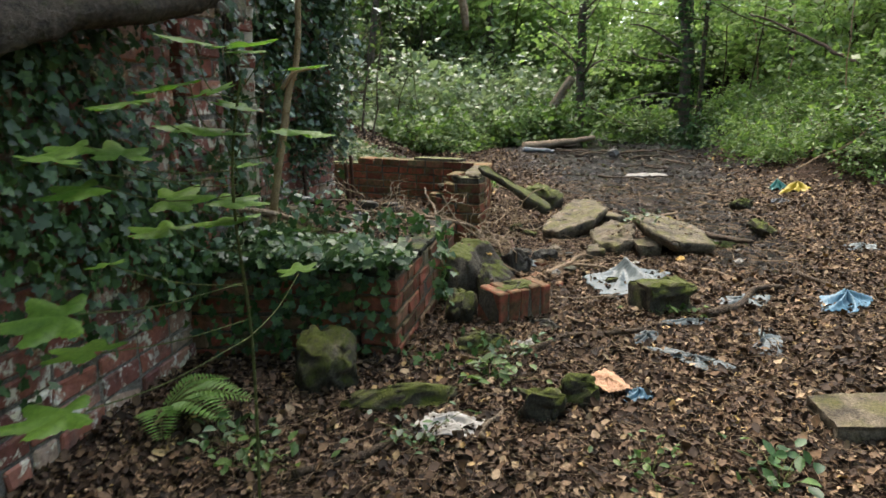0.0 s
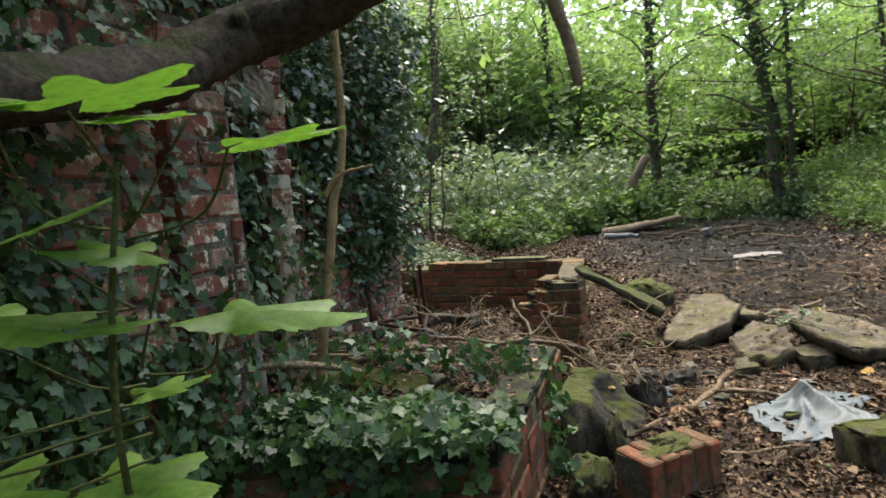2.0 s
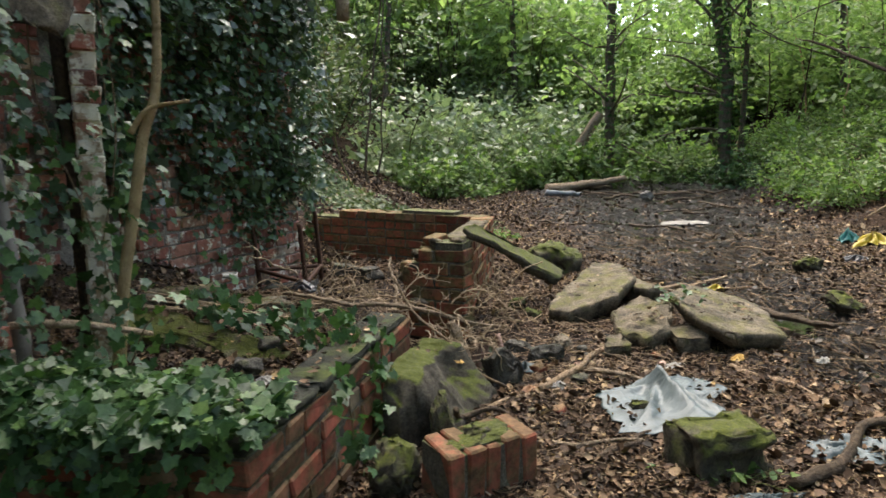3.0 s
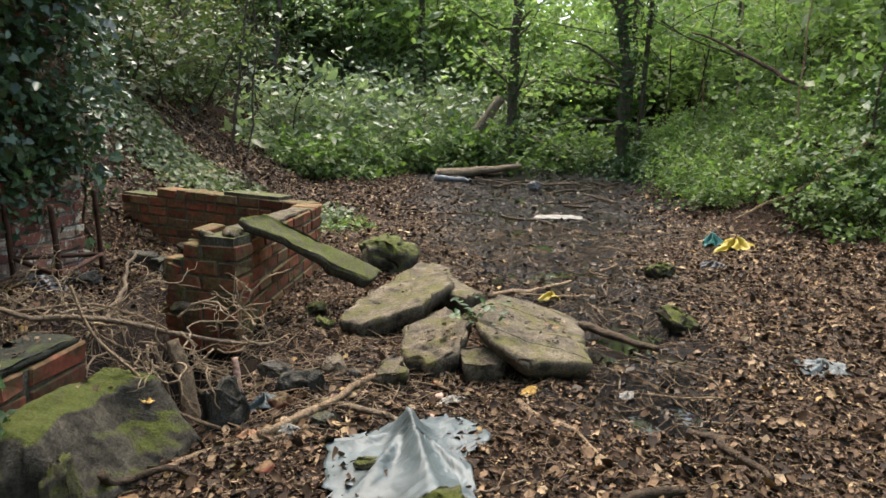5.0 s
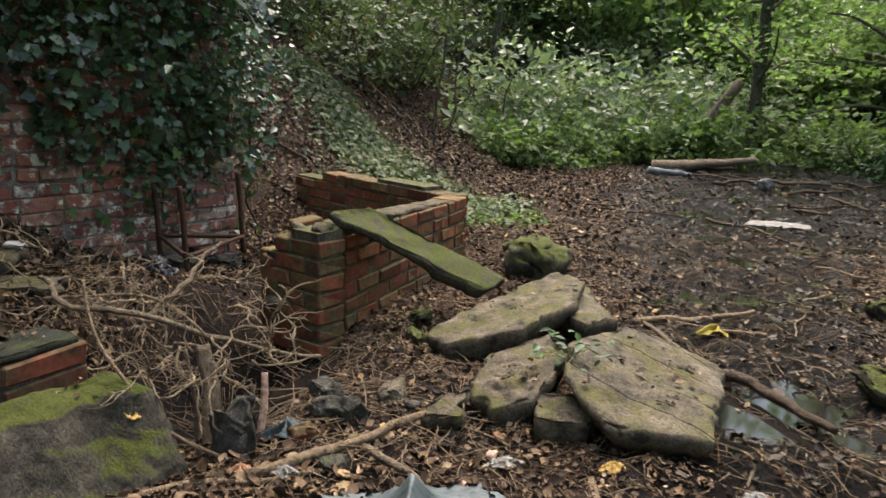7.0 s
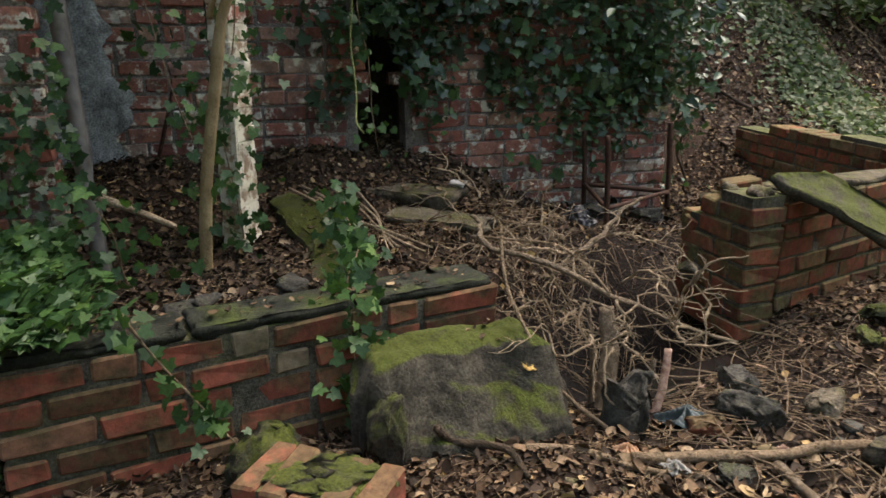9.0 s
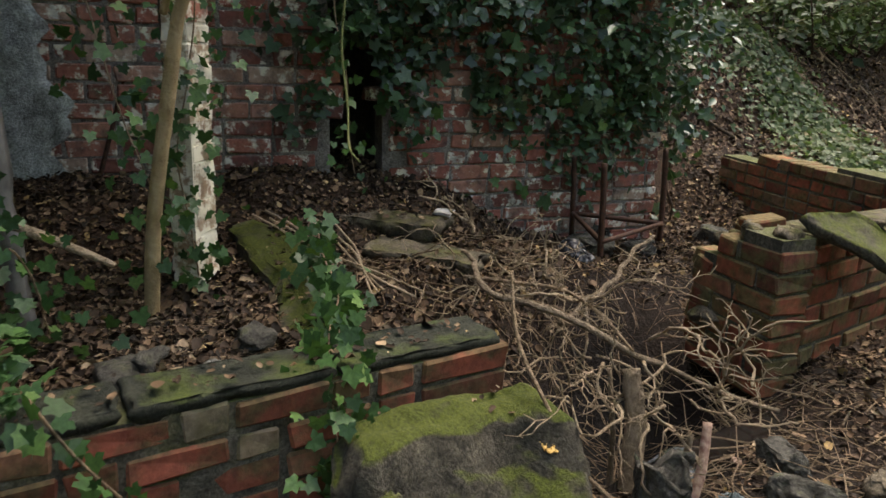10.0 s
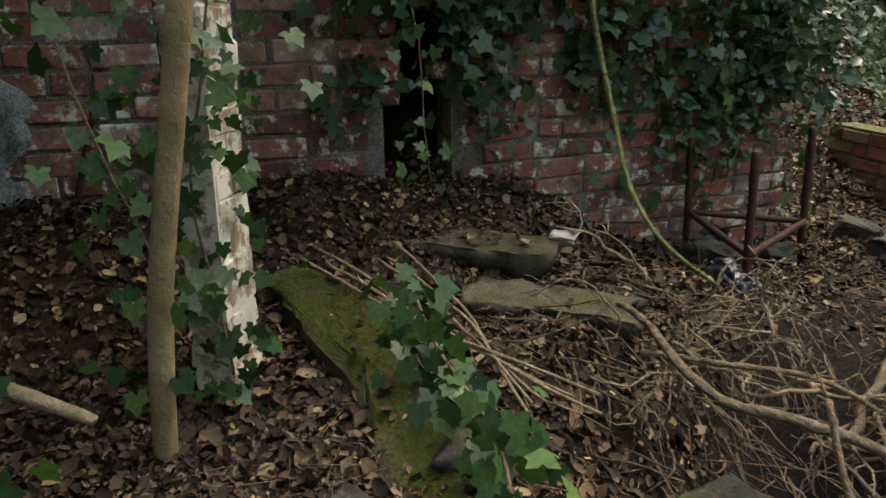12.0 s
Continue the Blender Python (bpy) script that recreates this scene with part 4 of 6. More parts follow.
stump = limb("wood_stake", [(0.43, 5.26, -0.2), (0.34, 5.38, 0.12), (0.27, 5.44, 0.29)], [0.042, 0.036, 0.03], DEADWOOD, crook=0.006, rough=0.09)
tagged(stump, "grey broken wooden stake in the ground", "stake")
for a, b, r in (((0.31, 5.32, -0.2), (0.2, 5.42, 0.27), 0.011), ((0.6, 5.3, -0.1), (0.55, 5.46, 0.2), 0.018), ((0.53, 5.3, -0.12), (0.52, 5.42, 0.16), 0.013)):
    st = limb("wood_stake", [a, tuple((np.array(a) + b) / 2 + 0.01), b], [r, r * 0.8], DEADWOOD if r < 0.015 else PINKPLASTER, crook=0.004)
    tagged(st, "thin bleached stick standing in the debris", "stick", "debris sticks")
lump("rock", (0.56, 5.22, 0.06), (0.09, 0.08, 0.1), DARKSTONE, "dark square stone by the stakes", "rock", "rubble stones", turn=30, seed=81, square=0.65)
for i, (x, y, s, m) in enumerate(((0.85, 5.55, 0.1, DARKSTONE), (0.78, 5.35, 0.06, GARDENBRICK), (0.98, 5.85, 0.08, CONCRETE), (0.68, 5.75, 0.09, DARKSTONE), (1.0, 5.2, 0.06, DARKSTONE), (0.75, 6.9, 0.09, MOSSY), (0.85, 6.55, 0.07, MOSSY))):
    lump("rubble_stone", (x, y, float(land(x, y)) + s * 0.3), (s, s * 0.7, s * 0.6), m, "small stone among the fallen sticks", "rock", "rubble stones", turn=50 * i, seed=90 + i, square=0.5)

# ---- fallen branch tangle ----
tangle = thing("fallen_branch", (-0.1, 5.6, 0.2), "dead tangled branch with bare twigs over the pit", "branch")
TB = np.array([-0.1, 5.6, 0.2])


def tangle_line(p, d, length, g, curl=0.42, n=10):
    pts, p, d = [], np.array(p, dtype=float), unit(np.array(d, dtype=float))
    for _ in range(n):
        pts.append(p.copy())
        d = unit(d + g.normal(size=3) * curl * np.array([1, 1, 0.7]))
        p = p + d * length / n
        p[2] = max(p[2], float(land(p[0], p[1])) + 0.02)
    return np.array(pts) - TB


G = np.random.default_rng(5)
limb("stem", [(-0.75, 5.6, 0.42), (-0.3, 5.38, 0.44), (0.0, 5.4, 0.37), (0.28, 5.58, 0.3), (0.6, 5.85, 0.16)] - TB, [0.01, 0.014, 0.013, 0.007], DEADWOOD, tangle, crook=0.035, n=60, rough=0.14)
limb("stem", [(-0.05, 5.42, 0.34), (-0.08, 5.8, 0.44), (-0.15, 6.2, 0.52)] - TB, [0.011, 0.011, 0.008], DEADWOOD, tangle, crook=0.018, n=40, rough=0.14)
limb("stem", [(-0.6, 5.45, 0.38), (-0.2, 5.6, 0.42), (0.2, 5.5, 0.34)] - TB, [0.009, 0.008, 0.004], TWIG, tangle, crook=0.03, n=50, rough=0.12)
lines, rads = [], []


def root_spray(base, d, length, r, depth):
    """A curling root that forks again and again."""
    line = tangle_line(base, d, length, G, 0.46, max(5, int(length / 0.035)))
    lines.append(line), rads.append([r, max(r * 0.45, 0.0012)])
    if depth:
        for _ in range(G.integers(2, 5)):
            k = G.integers(1, len(line) - 1)
            way = line[k] - line[k - 1]
            root_spray(line[k] + TB, unit(way) + G.normal(size=3) * np.array([0.7, 0.7, 0.55]), length * G.uniform(0.3, 0.65), r * 0.6, depth - 1)


for i in range(36):
    s = (i + G.random()) / 36
    base = np.array([-0.7 + 1.35 * s, 5.53 + 0.14 * math.sin(6 * s) + G.normal() * 0.1, 0.42 - 0.2 * s + G.normal() * 0.05])
    root_spray(base, (G.normal() * 0.8 + 0.35, G.normal() * 0.9 - 0.1, G.normal() * 0.35), G.uniform(0.25, 0.6), G.uniform(0.0045, 0.0075), 2)
tv, tf = many_tubes(lines, rads, 4)
tagged(shaped("twig_mass", tv, tf, PALETWIG, tangle, "pale tangled bare roots and twigs"), kind="stuff")
lines, rads = [], []
for i in range(110):
    base = np.array([G.uniform(-1.3, -0.25), G.uniform(5.15, 6.2), 0])
    base[2] = land(base[0], base[1]) + 0.03
    a = G.uniform(-0.6, 1.0)
    lines.append(tangle_line(base, (math.cos(a), -math.sin(a), 0.05), G.uniform(0.15, 0.5), G, 0.18, 6))
    rads.append([G.uniform(0.0025, 0.005), 0.0015])
for i in range(150):
    base = np.array([G.uniform(0.3, 1.6), G.uniform(5.3, 6.4), 0])
    base[2] = land(base[0], base[1]) + 0.02
    a = G.uniform(-3, 3)
    lines.append(tangle_line(base, (math.cos(a), math.sin(a), 0.1), G.uniform(0.15, 0.5), G, 0.15, 6))
    rads.append([G.uniform(0.002, 0.005), 0.0015])
tv, tf = many_tubes([l + TB for l in lines], rads, 4)
tagged(shaped("brushwood", tv, tf, TWIG), "dry brown twigs heaped over the rubble", "brushwood", kind="stuff")


# ---- loose sticks and logs ----
def stick(a, b, r, mat=TWIG, label="bare dead stick lying on the leaf litter", name="stick", bow=0.03, group="loose sticks", lift=0.0):
    g = np.random.default_rng(int(abs(a[0] * 31 + a[1] * 17 + b[0] * 7) * 100) % 9973)
    n = 5
    pts = []
    for i in range(n):
        s = i / (n - 1)
        x, y = a[0] + (b[0] - a[0]) * s, a[1] + (b[1] - a[1]) * s
        if 0 < i < n - 1:
            x, y = x + g.normal() * bow, y + g.normal() * bow
        pts.append((x, y, max(float(land(x, y)) + r * 0.8 + lift + abs(g.normal()) * 0.006, 0.0)))
    ob = limb(name, pts, [r, r * 0.85, r * 0.6], mat, crook=min(r * 0.4, 0.012), n=18, rough=0.08, seed=g.integers(1, 900))
    return tagged(ob, label, name, group)


stick((0.75, 5.0), (1.55, 6.15), 0.02, lift=0.01)
stick((1.05, 5.35), (1.5, 5.05), 0.017, DEADWOOD)
stick((0.45, 4.75), (1.1, 5.25), 0.013)
stick((1.9, 5.45), (2.15, 4.75), 0.014)
stick((2.6, 5.1), (2.75, 4.7), 0.02, ROTWOOD)
stick((1.62, 4.02), (2.35, 4.55), 0.028, ROTWOOD, "dark fallen branch by the blue plastic")
stick((0.9, 4.2), (1.35, 4.6), 0.014, ROTWOOD)
stick((0.25, 3.45), (1.15, 3.72), 0.022, ROTWOOD)
stick((-0.55, 2.25), (-0.1, 2.6), 0.018, ROTWOOD)
stick((0.15, 2.5), (0.3, 2.95), 0.011, DEADWOOD)
stick((2.0, 7.35), (2.75, 7.95), 0.022)
stick((2.3, 6.9), (2.0, 7.45), 0.016, DEADWOOD)
stick((2.45, 6.7), (2.85, 6.15), 0.03, ROTWOOD)
stick((0.4, 5.0), (0.05, 4.25), 0.012)
for i in range(46):
    x, y = G.uniform(-0.2, 4.5), G.uniform(2.2, 10.5)
    a, l = G.uniform(0, 3.14), G.uniform(0.2, 0.7)
    stick((x, y), (x + l * math.cos(a), y + l * math.sin(a)), G.uniform(0.004, 0.011), (TWIG, ROTWOOD, DEADWOOD)[i % 3])
vine = limb("creeper", [(0.0, 5.12, 0.62), (0.1, 5.05, 0.45), (0.28, 5.0, 0.31), (0.42, 5.02, 0.14), (0.58, 5.1, 0.02)], [0.006, 0.007, 0.008], TWIG, crook=0.004)
tagged(vine, "thin brown creeper trailing over the mossy block", "creeper")
root = limb("root", [(0.33, 4.55, 0.12), (0.36, 4.62, 0.05), (0.5, 4.72, 0.06), (0.62, 4.7, 0.02)], [0.016, 0.014, 0.01], ROTWOOD, crook=0.01)
tagged(root, "crooked brown root at the foot of the block", "root")

log = limb("log", [(2.05, 17.2, 0.1), (2.7, 17.5, 0.14), (3.3, 17.85, 0.2), (4.0, 18.2, 0.26)], [0.12, 0.1, 0.085, 0.06], DEADWOOD, crook=0.02, n=20, rough=0.07)
tagged(log, "pale fallen trunk across the stream", "log", "logs")
stick((2.4, 17.2), (3.7, 18.6), 0.07, ROTWOOD, "dark log under the fallen trunk", "log", 0.05, "logs")
stick((1.95, 16.6), (2.75, 16.8), 0.07, PIPEGREY, "grey plastic pipe lying by the stream", "pipe", 0.0, "logs", 0.02)
lump("log_end", (3.78, 15.3, 0.08), (0.16, 0.1, 0.1), GREYBOARD, "cut pale log end in the mud", "log", "logs", seed=99)
for i in range(15):
    y = G.uniform(11.5, 18)
    c = float(np.interp(y, STREAM[:, 1], STREAM[:, 0]))
    x, a, l = c + G.uniform(-2.4, 1.2), G.uniform(-1.5, 1.5), G.uniform(0.4, 1.5)
    stick((x, y), (x + l * math.cos(a), y + l * math.sin(a)), G.uniform(0.012, 0.035), ROTWOOD, "dark driftwood stick in the stream mud", lift=0.01)
board = slab("board", [(3.05, 11.4, 0.03), (3.75, 11.35, 0.03), (3.8, 11.65, 0.035), (3.15, 11.75, 0.035)], 0.025, GREYBOARD, "flat grey board lying in the mud", "board", seed=101)


# ---- litter that people left ----
def sheet(name, outline, mat, label, category, seed, bump=0.03, group="", ridges=()):
    """A torn crumpled sheet that drapes on the ground: polar grid inside an outline, with folds and a ragged rim."""
    c = np.array(outline, dtype=float)
    g = np.random.default_rng(seed)
    n = 72
    s = np.linspace(0, len(c), n, endpoint=False)
    i = s.astype(int)
    ring = c[i] + (c[(i + 1) % len(c)] - c[i]) * (s - i)[:, None]
    mid = ring.mean(0)
    ring = mid + (ring - mid) * (1 + 0.035 * g.normal(size=(n, 1)))
    rows = []
    for q in np.linspace(0.04, 1, 26):
        p = mid + (ring - mid) * q
        th = np.linspace(0, 2 * np.pi, n, endpoint=False)
        fold = bump * (np.abs(np.sin(th * 2.5 + seed + q * 1.5)) ** 3 + 0.5 * np.abs(np.sin(th * 6 + q * 5 + seed))) * (1 - 0.65 * q)
        for (x0, y0), (x1, y1), h0, h1, wide in ridges:
            d = np.array([x1 - x0, y1 - y0])
            t = np.clip(((p[:, :2] - np.array([x0, y0])) @ d) / (d @ d), 0, 1)
            gap_to = np.linalg.norm(p[:, :2] - np.array([x0, y0]) - t[:, None] * d, axis=1)
            fold = np.maximum(fold, (h0 + (h1 - h0) * t) * np.exp(-np.abs(gap_to / wide) ** 1.3))
        if c.shape[1] == 3:
            z = p[:, 2] + fold
        else:
            z = fold
        z = land(p[:, 0], p[:, 1]) + (0.02 if ridges else 0.008) + z + 0.003 * g.normal(size=n)
        rows.append(np.stack([p[:, 0], p[:, 1], z], 1))
    v = np.vstack(rows)
    a, b = np.meshgrid(np.arange(25), np.arange(n), indexing="ij")
    b2 = (b + 1) % n
    f = np.stack([a * n + b, a * n + b2, (a + 1) * n + b2, (a + 1) * n + b], -1).reshape(-1, 4)
    ob = shaped(name, v, f, mat)
    k = ob.modifiers.new("thickness", "SOLIDIFY")
    k.thickness = 0.0015
    return tagged(ob, label, category, group)


sheet("plastic_sheet", [(1.08, 4.5, 0.0), (1.02, 4.95, 0.0), (1.2, 5.06, 0.01), (1.36, 5.08, 0.03), (1.53, 5.24, 0.01), (1.68, 5.2, 0.0), (1.72, 4.97, 0.0), (1.6, 4.88, 0.0), (1.62, 4.55, 0.0), (1.4, 4.45, 0.02)], PLASTIC, "torn grey-blue polythene sheet folded on the leaves", "plastic sheet", 3, 0.018, ridges=(((1.37, 5.0), (1.47, 4.45), 0.15, 0.05, 0.07), ((1.36, 5.0), (1.2, 4.55), 0.1, 0.03, 0.035), ((1.38, 5.0), (1.6, 4.7), 0.08, 0.03, 0.035), ((1.3, 4.98), (1.08, 4.9), 0.05, 0.02, 0.03)))
lump("rock", (1.21, 4.74, 0.05), (0.07, 0.05, 0.035), MOSSY, "small mossy stone lying on the polythene", "rock", "mossy rocks", seed=111)
S = "plastic scraps"
sheet("plastic_scrap", [(1.8, 4.25), (2.05, 4.18), (2.2, 4.4), (2.0, 4.48), (1.85, 4.42)], PLASTIC, "crumpled grey polythene scrap in the leaves", "plastic scrap", 4, 0.03, S)
sheet("plastic_scrap", [(1.25, 3.85), (1.55, 3.9), (1.66, 4.0), (1.4, 3.98)], PLASTIC, "narrow strip of grey polythene", "plastic scrap", 5, 0.02, S)
sheet("plastic_scrap", [(1.05, 3.55), (1.2, 3.6), (1.22, 3.72), (1.08, 3.7)], PLASTIC, "small grey polythene scrap", "plastic scrap", 6, 0.03, S)
sheet("plastic_scrap", [(1.08, 3.52), (1.3, 3.2), (1.5, 3.2), (1.4, 3.32), (1.2, 3.5)], PLASTIC, "long torn strip of grey polythene", "plastic scrap", 7, 0.02, S)
sheet("plastic_scrap", [(1.55, 3.4), (1.78, 3.38), (1.95, 3.75), (1.8, 3.8), (1.75, 3.52)], PLASTIC, "bent pale blue-grey plastic strip", "plastic scrap", 8, 0.02, S)
sheet("plastic_bag", [(2.35, 4.05), (2.6, 4.1), (2.85, 4.35), (2.78, 4.5), (2.5, 4.38)], BLUEPLASTIC, "crumpled light blue plastic bag", "plastic bag", 9, 0.07)
sheet("plastic_scrap", [(3.5, 5.75), (3.75, 5.72), (3.82, 5.95), (3.6, 6.05)], PLASTIC, "grey plastic scrap on open ground", "plastic scrap", 10, 0.03, S)
sheet("plastic_scrap", [(0.36, 3.42), (0.5, 3.46), (0.52, 3.62), (0.4, 3.58)], WHITEPAPER, "small white plastic wrapper in the leaves", "wrapper", 11, 0.03, S)
sheet("card", [(0.66, 3.05, 0.03), (0.74, 2.88, 0.025), (0.86, 2.9, 0.03), (0.78, 3.1, 0.045)], ORANGECARD, "faded orange card in the leaf litter", "card", 12, 0.015)
sheet("plastic_scrap", [(0.8, 2.83), (0.93, 2.83), (0.95, 2.93), (0.84, 2.95)], BLUEPLASTIC, "scrap of blue wrapper beside orange card", "wrapper", 13, 0.03, S)
sheet("paper", [(-0.15, 2.55), (0.12, 2.5), (0.18, 2.68), (0.0, 2.75), (-0.1, 2.68)], WHITEPAPER, "dirty white torn paper in the leaves", "paper", 14, 0.03)
sheet("paper", [(1.5, 5.4), (1.6, 5.42), (1.66, 5.5), (1.55, 5.5)], WHITEPAPER, "white torn paper scrap by the slab", "paper", 15, 0.02)
sheet("plastic_bag", [(0.62, 5.3), (0.75, 5.3), (0.78, 5.42), (0.66, 5.45)], PLASTIC, "clear crumpled plastic bag among twigs", "plastic bag", 16, 0.05)
sheet("yellow_bag", [(4.55, 9.2), (4.9, 9.15), (5.1, 9.4), (4.8, 9.55)], YELLOWPLASTIC, "yellow plastic bag on the leaf litter", "plastic bag", 17, 0.1)
sheet("teal_bag", [(4.6, 9.5), (4.8, 9.52), (4.78, 9.68), (4.62, 9.66)], TEALPLASTIC, "teal plastic scrap beside a yellow bag", "plastic scrap", 18, 0.12, S)
sheet("yellow_bag", [(2.35, 7.3), (2.5, 7.28), (2.58, 7.42), (2.42, 7.46)], YELLOWPLASTIC, "yellow plastic wrapper by the stream", "wrapper", 19, 0.05, S)
sheet("black_bag", [(4.1, 8.5), (4.35, 8.5), (4.4, 8.65), (4.2, 8.7)], BLACKSACK, "black plastic scrap in the leaf litter", "plastic scrap", 20, 0.05, S)
sheet("fallen_leaf", [(0.3, 4.94, 0.22), (0.36, 4.93, 0.2), (0.37, 5.0, 0.2), (0.31, 5.01, 0.22)], YELLOWLEAF, "large dry yellow leaf on the mossy block", "leaf", 21, 0.01)

plank = limb("door_plank", [(-1.26, 3.93, 0.28), (-1.27, 3.93, 1.1), (-1.29, 3.92, 1.95)], [0.045, 0.04, 0.036], GREYBOARD, sides=4, rough=0.12, n=20)
tagged(plank, "weathered grey timber frame left in the doorway", "door frame")
snapped = limb("branch", [(-1.25, 3.86, 0.72), (-1.05, 3.98, 0.69), (-0.86, 4.14, 0.6)], [0.014, 0.018, 0.01], PALETWIG, crook=0.008, n=14)
tagged(snapped, "broken pale branch poking out of the ivy", "branch", "loose sticks")
sheet("wrapper", [(-0.52, 4.25, 0.03), (-0.44, 4.27, 0.05), (-0.45, 4.35, 0.05), (-0.53, 4.33, 0.02)], WHITEPAPER, "small white wrapper behind the low wall", "wrapper", 24, 0.03, S)
for i in range(7):
    x, y = G.uniform(-0.95, -0.3), G.uniform(3.95, 4.9)
    lump("rubble_stone", (x, y, float(land(x, y)) + 0.02), (G.uniform(0.06, 0.13), 0.07, 0.05), DARKSTONE, "dark stone in the floor of the ruin", "rock", "rubble stones", turn=G.uniform(0, 180), seed=120 + i, square=0.4, levels=3)
for i in range(16):
    x, y = G.uniform(-0.9, -0.15), G.uniform(3.95, 4.9)
    a, l = G.uniform(0, 3.14), G.uniform(0.2, 0.5)
    stick((x, y), (x - l * abs(math.cos(a)), y + l * math.sin(a)), G.uniform(0.004, 0.009), (TWIG, PALETWIG)[i % 2])
for i in range(18):
    y = G.uniform(10.2, 15.5)
    x = float(left_foot(y)) - G.uniform(0.4, 3.6)
    a, l = G.uniform(1.7, 3.6), G.uniform(0.5, 1.8)
    stick((x, y), (x + l * math.cos(a), y + l * math.sin(a)), G.uniform(0.012, 0.03), (ROTWOOD, DEADWOOD, TWIG)[i % 3], "fallen stick or bare root on the leafy bank", bow=0.08)

for i in range(6):
    o = np.array([G.uniform(-0.05, 0.25), G.uniform(-0.25, 0.1), 0.006 * i])
    cane = limb("cane", [np.array([-1.63, 5.21, 0.5]) + o, np.array([-1.04, 5.11, 0.46]) + o * 0.5, np.array([-0.45, 5.01, 0.42]) - o * 0.6], [0.006, 0.005, 0.004], PALETWIG, crook=0.01, n=14, sides=6, seed=i)
    tagged(cane, "long dry cane lying down the leafy slope", "stick", "loose sticks")
bankstick = limb("branch", [(5.35, 10.35, 0.22), (6.0, 10.5, 0.5), (6.6, 10.65, 0.85), (7.1, 10.6, 1.25)], [0.012, 0.02, 0.022], TWIG, crook=0.03, n=18)
tagged(bankstick, "bare dead branch lying on the green bank", "branch", "loose sticks")

# bits of brick, plaster and stone in the debris beside the slabs
for i in range(34):
    x, y = G.uniform(0.45, 1.6), G.uniform(4.6, 5.9)
    r = G.uniform(0.012, 0.04)
    lump("rubble_bit", (x, y, float(land(x, y)) + r * 0.4), (r, r * G.uniform(0.6, 0.9), r * G.uniform(0.4, 0.7)), (DARKSTONE, CONCRETE, PINKPLASTER, GARDENBRICK, DARKSTONE)[i % 5], "small broken bit of masonry in the leaf litter", "rubble", "rubble bits", turn=G.uniform(0, 180), seed=300 + i, square=0.5, levels=2)
for x, y, mat, seed, lab in ((0.82, 5.05, WHITEPAPER, 150, "torn pale wrapper among the twigs"), (0.66, 5.02, ORANGECARD, 151, "curled tan scrap of card among twigs"), (0.98, 5.42, PINKPLASTER, 152, "faded pink scrap pressed into the debris"), (1.92, 5.5, YELLOWLEAF, 153, "fallen yellow leaf beside the slab"), (2.42, 5.52, WHITEPAPER, 154, "crumpled white paper at the slab's corner")):
    sheet("litter_scrap", [(x, y), (x + 0.07, y - 0.01), (x + 0.09, y + 0.05), (x + 0.02, y + 0.06)], mat, lab, "litter", seed, 0.025, "litter scraps")

# more thin sticks trodden into the damp ground
for i in range(70):
    x, y = G.uniform(0.3, 4.2), G.uniform(3.6, 8.6)
    a, l = G.uniform(0, 3.14), G.uniform(0.25, 0.8)
    stick((x, y), (x + l * math.cos(a), y + l * math.sin(a)), G.uniform(0.003, 0.008), (ROTWOOD, TWIG, ROTWOOD, DEADWOOD)[i % 4], bow=0.02)


# ---- leaf litter ----
def on_land(x, y):
    return np.stack([x, y, land(x, y)], 1)


def land_normal(x, y):
    e = 0.05
    return unit(np.stack([-(land(x + e, y) - land(x - e, y)) / (2 * e), -(land(x, y + e) - land(x, y - e)) / (2 * e), np.ones_like(x)], 1))


def litter(name, x0, x1, y0, y1, count, size, shape, label, seed, mat=LITTER, wet=False):
    g = np.random.default_rng(seed)
    x, y = g.uniform(x0, x1, count), g.uniform(y0, y1, count)
    near = np.clip(stream_gap(x, y) * 0.85 - 0.5 + 0.3 * rolling(x, y, 4, 31), 0.09, 1)
    # fewer leaves on the dark soil and where the pit's shade is painted
    damp_shade_spot = 0.6 * np.exp(-((x - 0.75) / 0.75) ** 2 - ((y - 5.7) / 0.75) ** 2) + 0.9 * np.exp(-((x - 0.0) / 0.55) ** 4 - ((y - 5.85) / 0.7) ** 4) + 0.85 * np.exp(-((x + 0.35) / 0.5) ** 4 - ((y - 6.9) / 1.0) ** 4)
    keep = (g.random(count) < (1.1 - near if wet else near - damp_shade_spot)) & (rolling(x, y, 4, 30) > -1.7 + 0.6 * g.random(count))
    x, y = x[keep], y[keep]
    p = on_land(x, y)
    p[:, 2] += 0.006 + 0.012 * g.random(len(x))
    nrm = land_normal(x, y) + g.normal(size=p.shape) * 0.42
    v, f = leaves(p, nrm, size * np.clip(g.lognormal(-0.25, 0.5, len(x)), 0.25, 2.0), shape, g)
    return tagged(shaped(name, v, f, mat, smooth=False), label, "leaf litter", kind="stuff")


litter("leaf_litter", -1.6, 3.6, 1.6, 5.2, 75000, 0.03, CURLED, "brown curled dead leaves covering the ground", 1)
litter("leaf_litter", -1.8, 6.5, 5.2, 9.5, 100000, 0.03, CURLED, "brown curled dead leaves covering the ground", 2)
litter("leaf_litter", -2.6, 8.0, 9.5, 17.0, 62000, 0.048, OVAL, "brown dead leaves further up the valley", 3)
litter("leaf_litter", 3.6, 8.5, 2.5, 9.5, 36000, 0.04, OVAL, "brown dead leaves on the rising ground", 4)
litter("leaf_litter", -3.0, -0.4, 3.6, 8.4, 40000, 0.027, CURLED, "brown dead leaves on the floor of the ruin", 5)
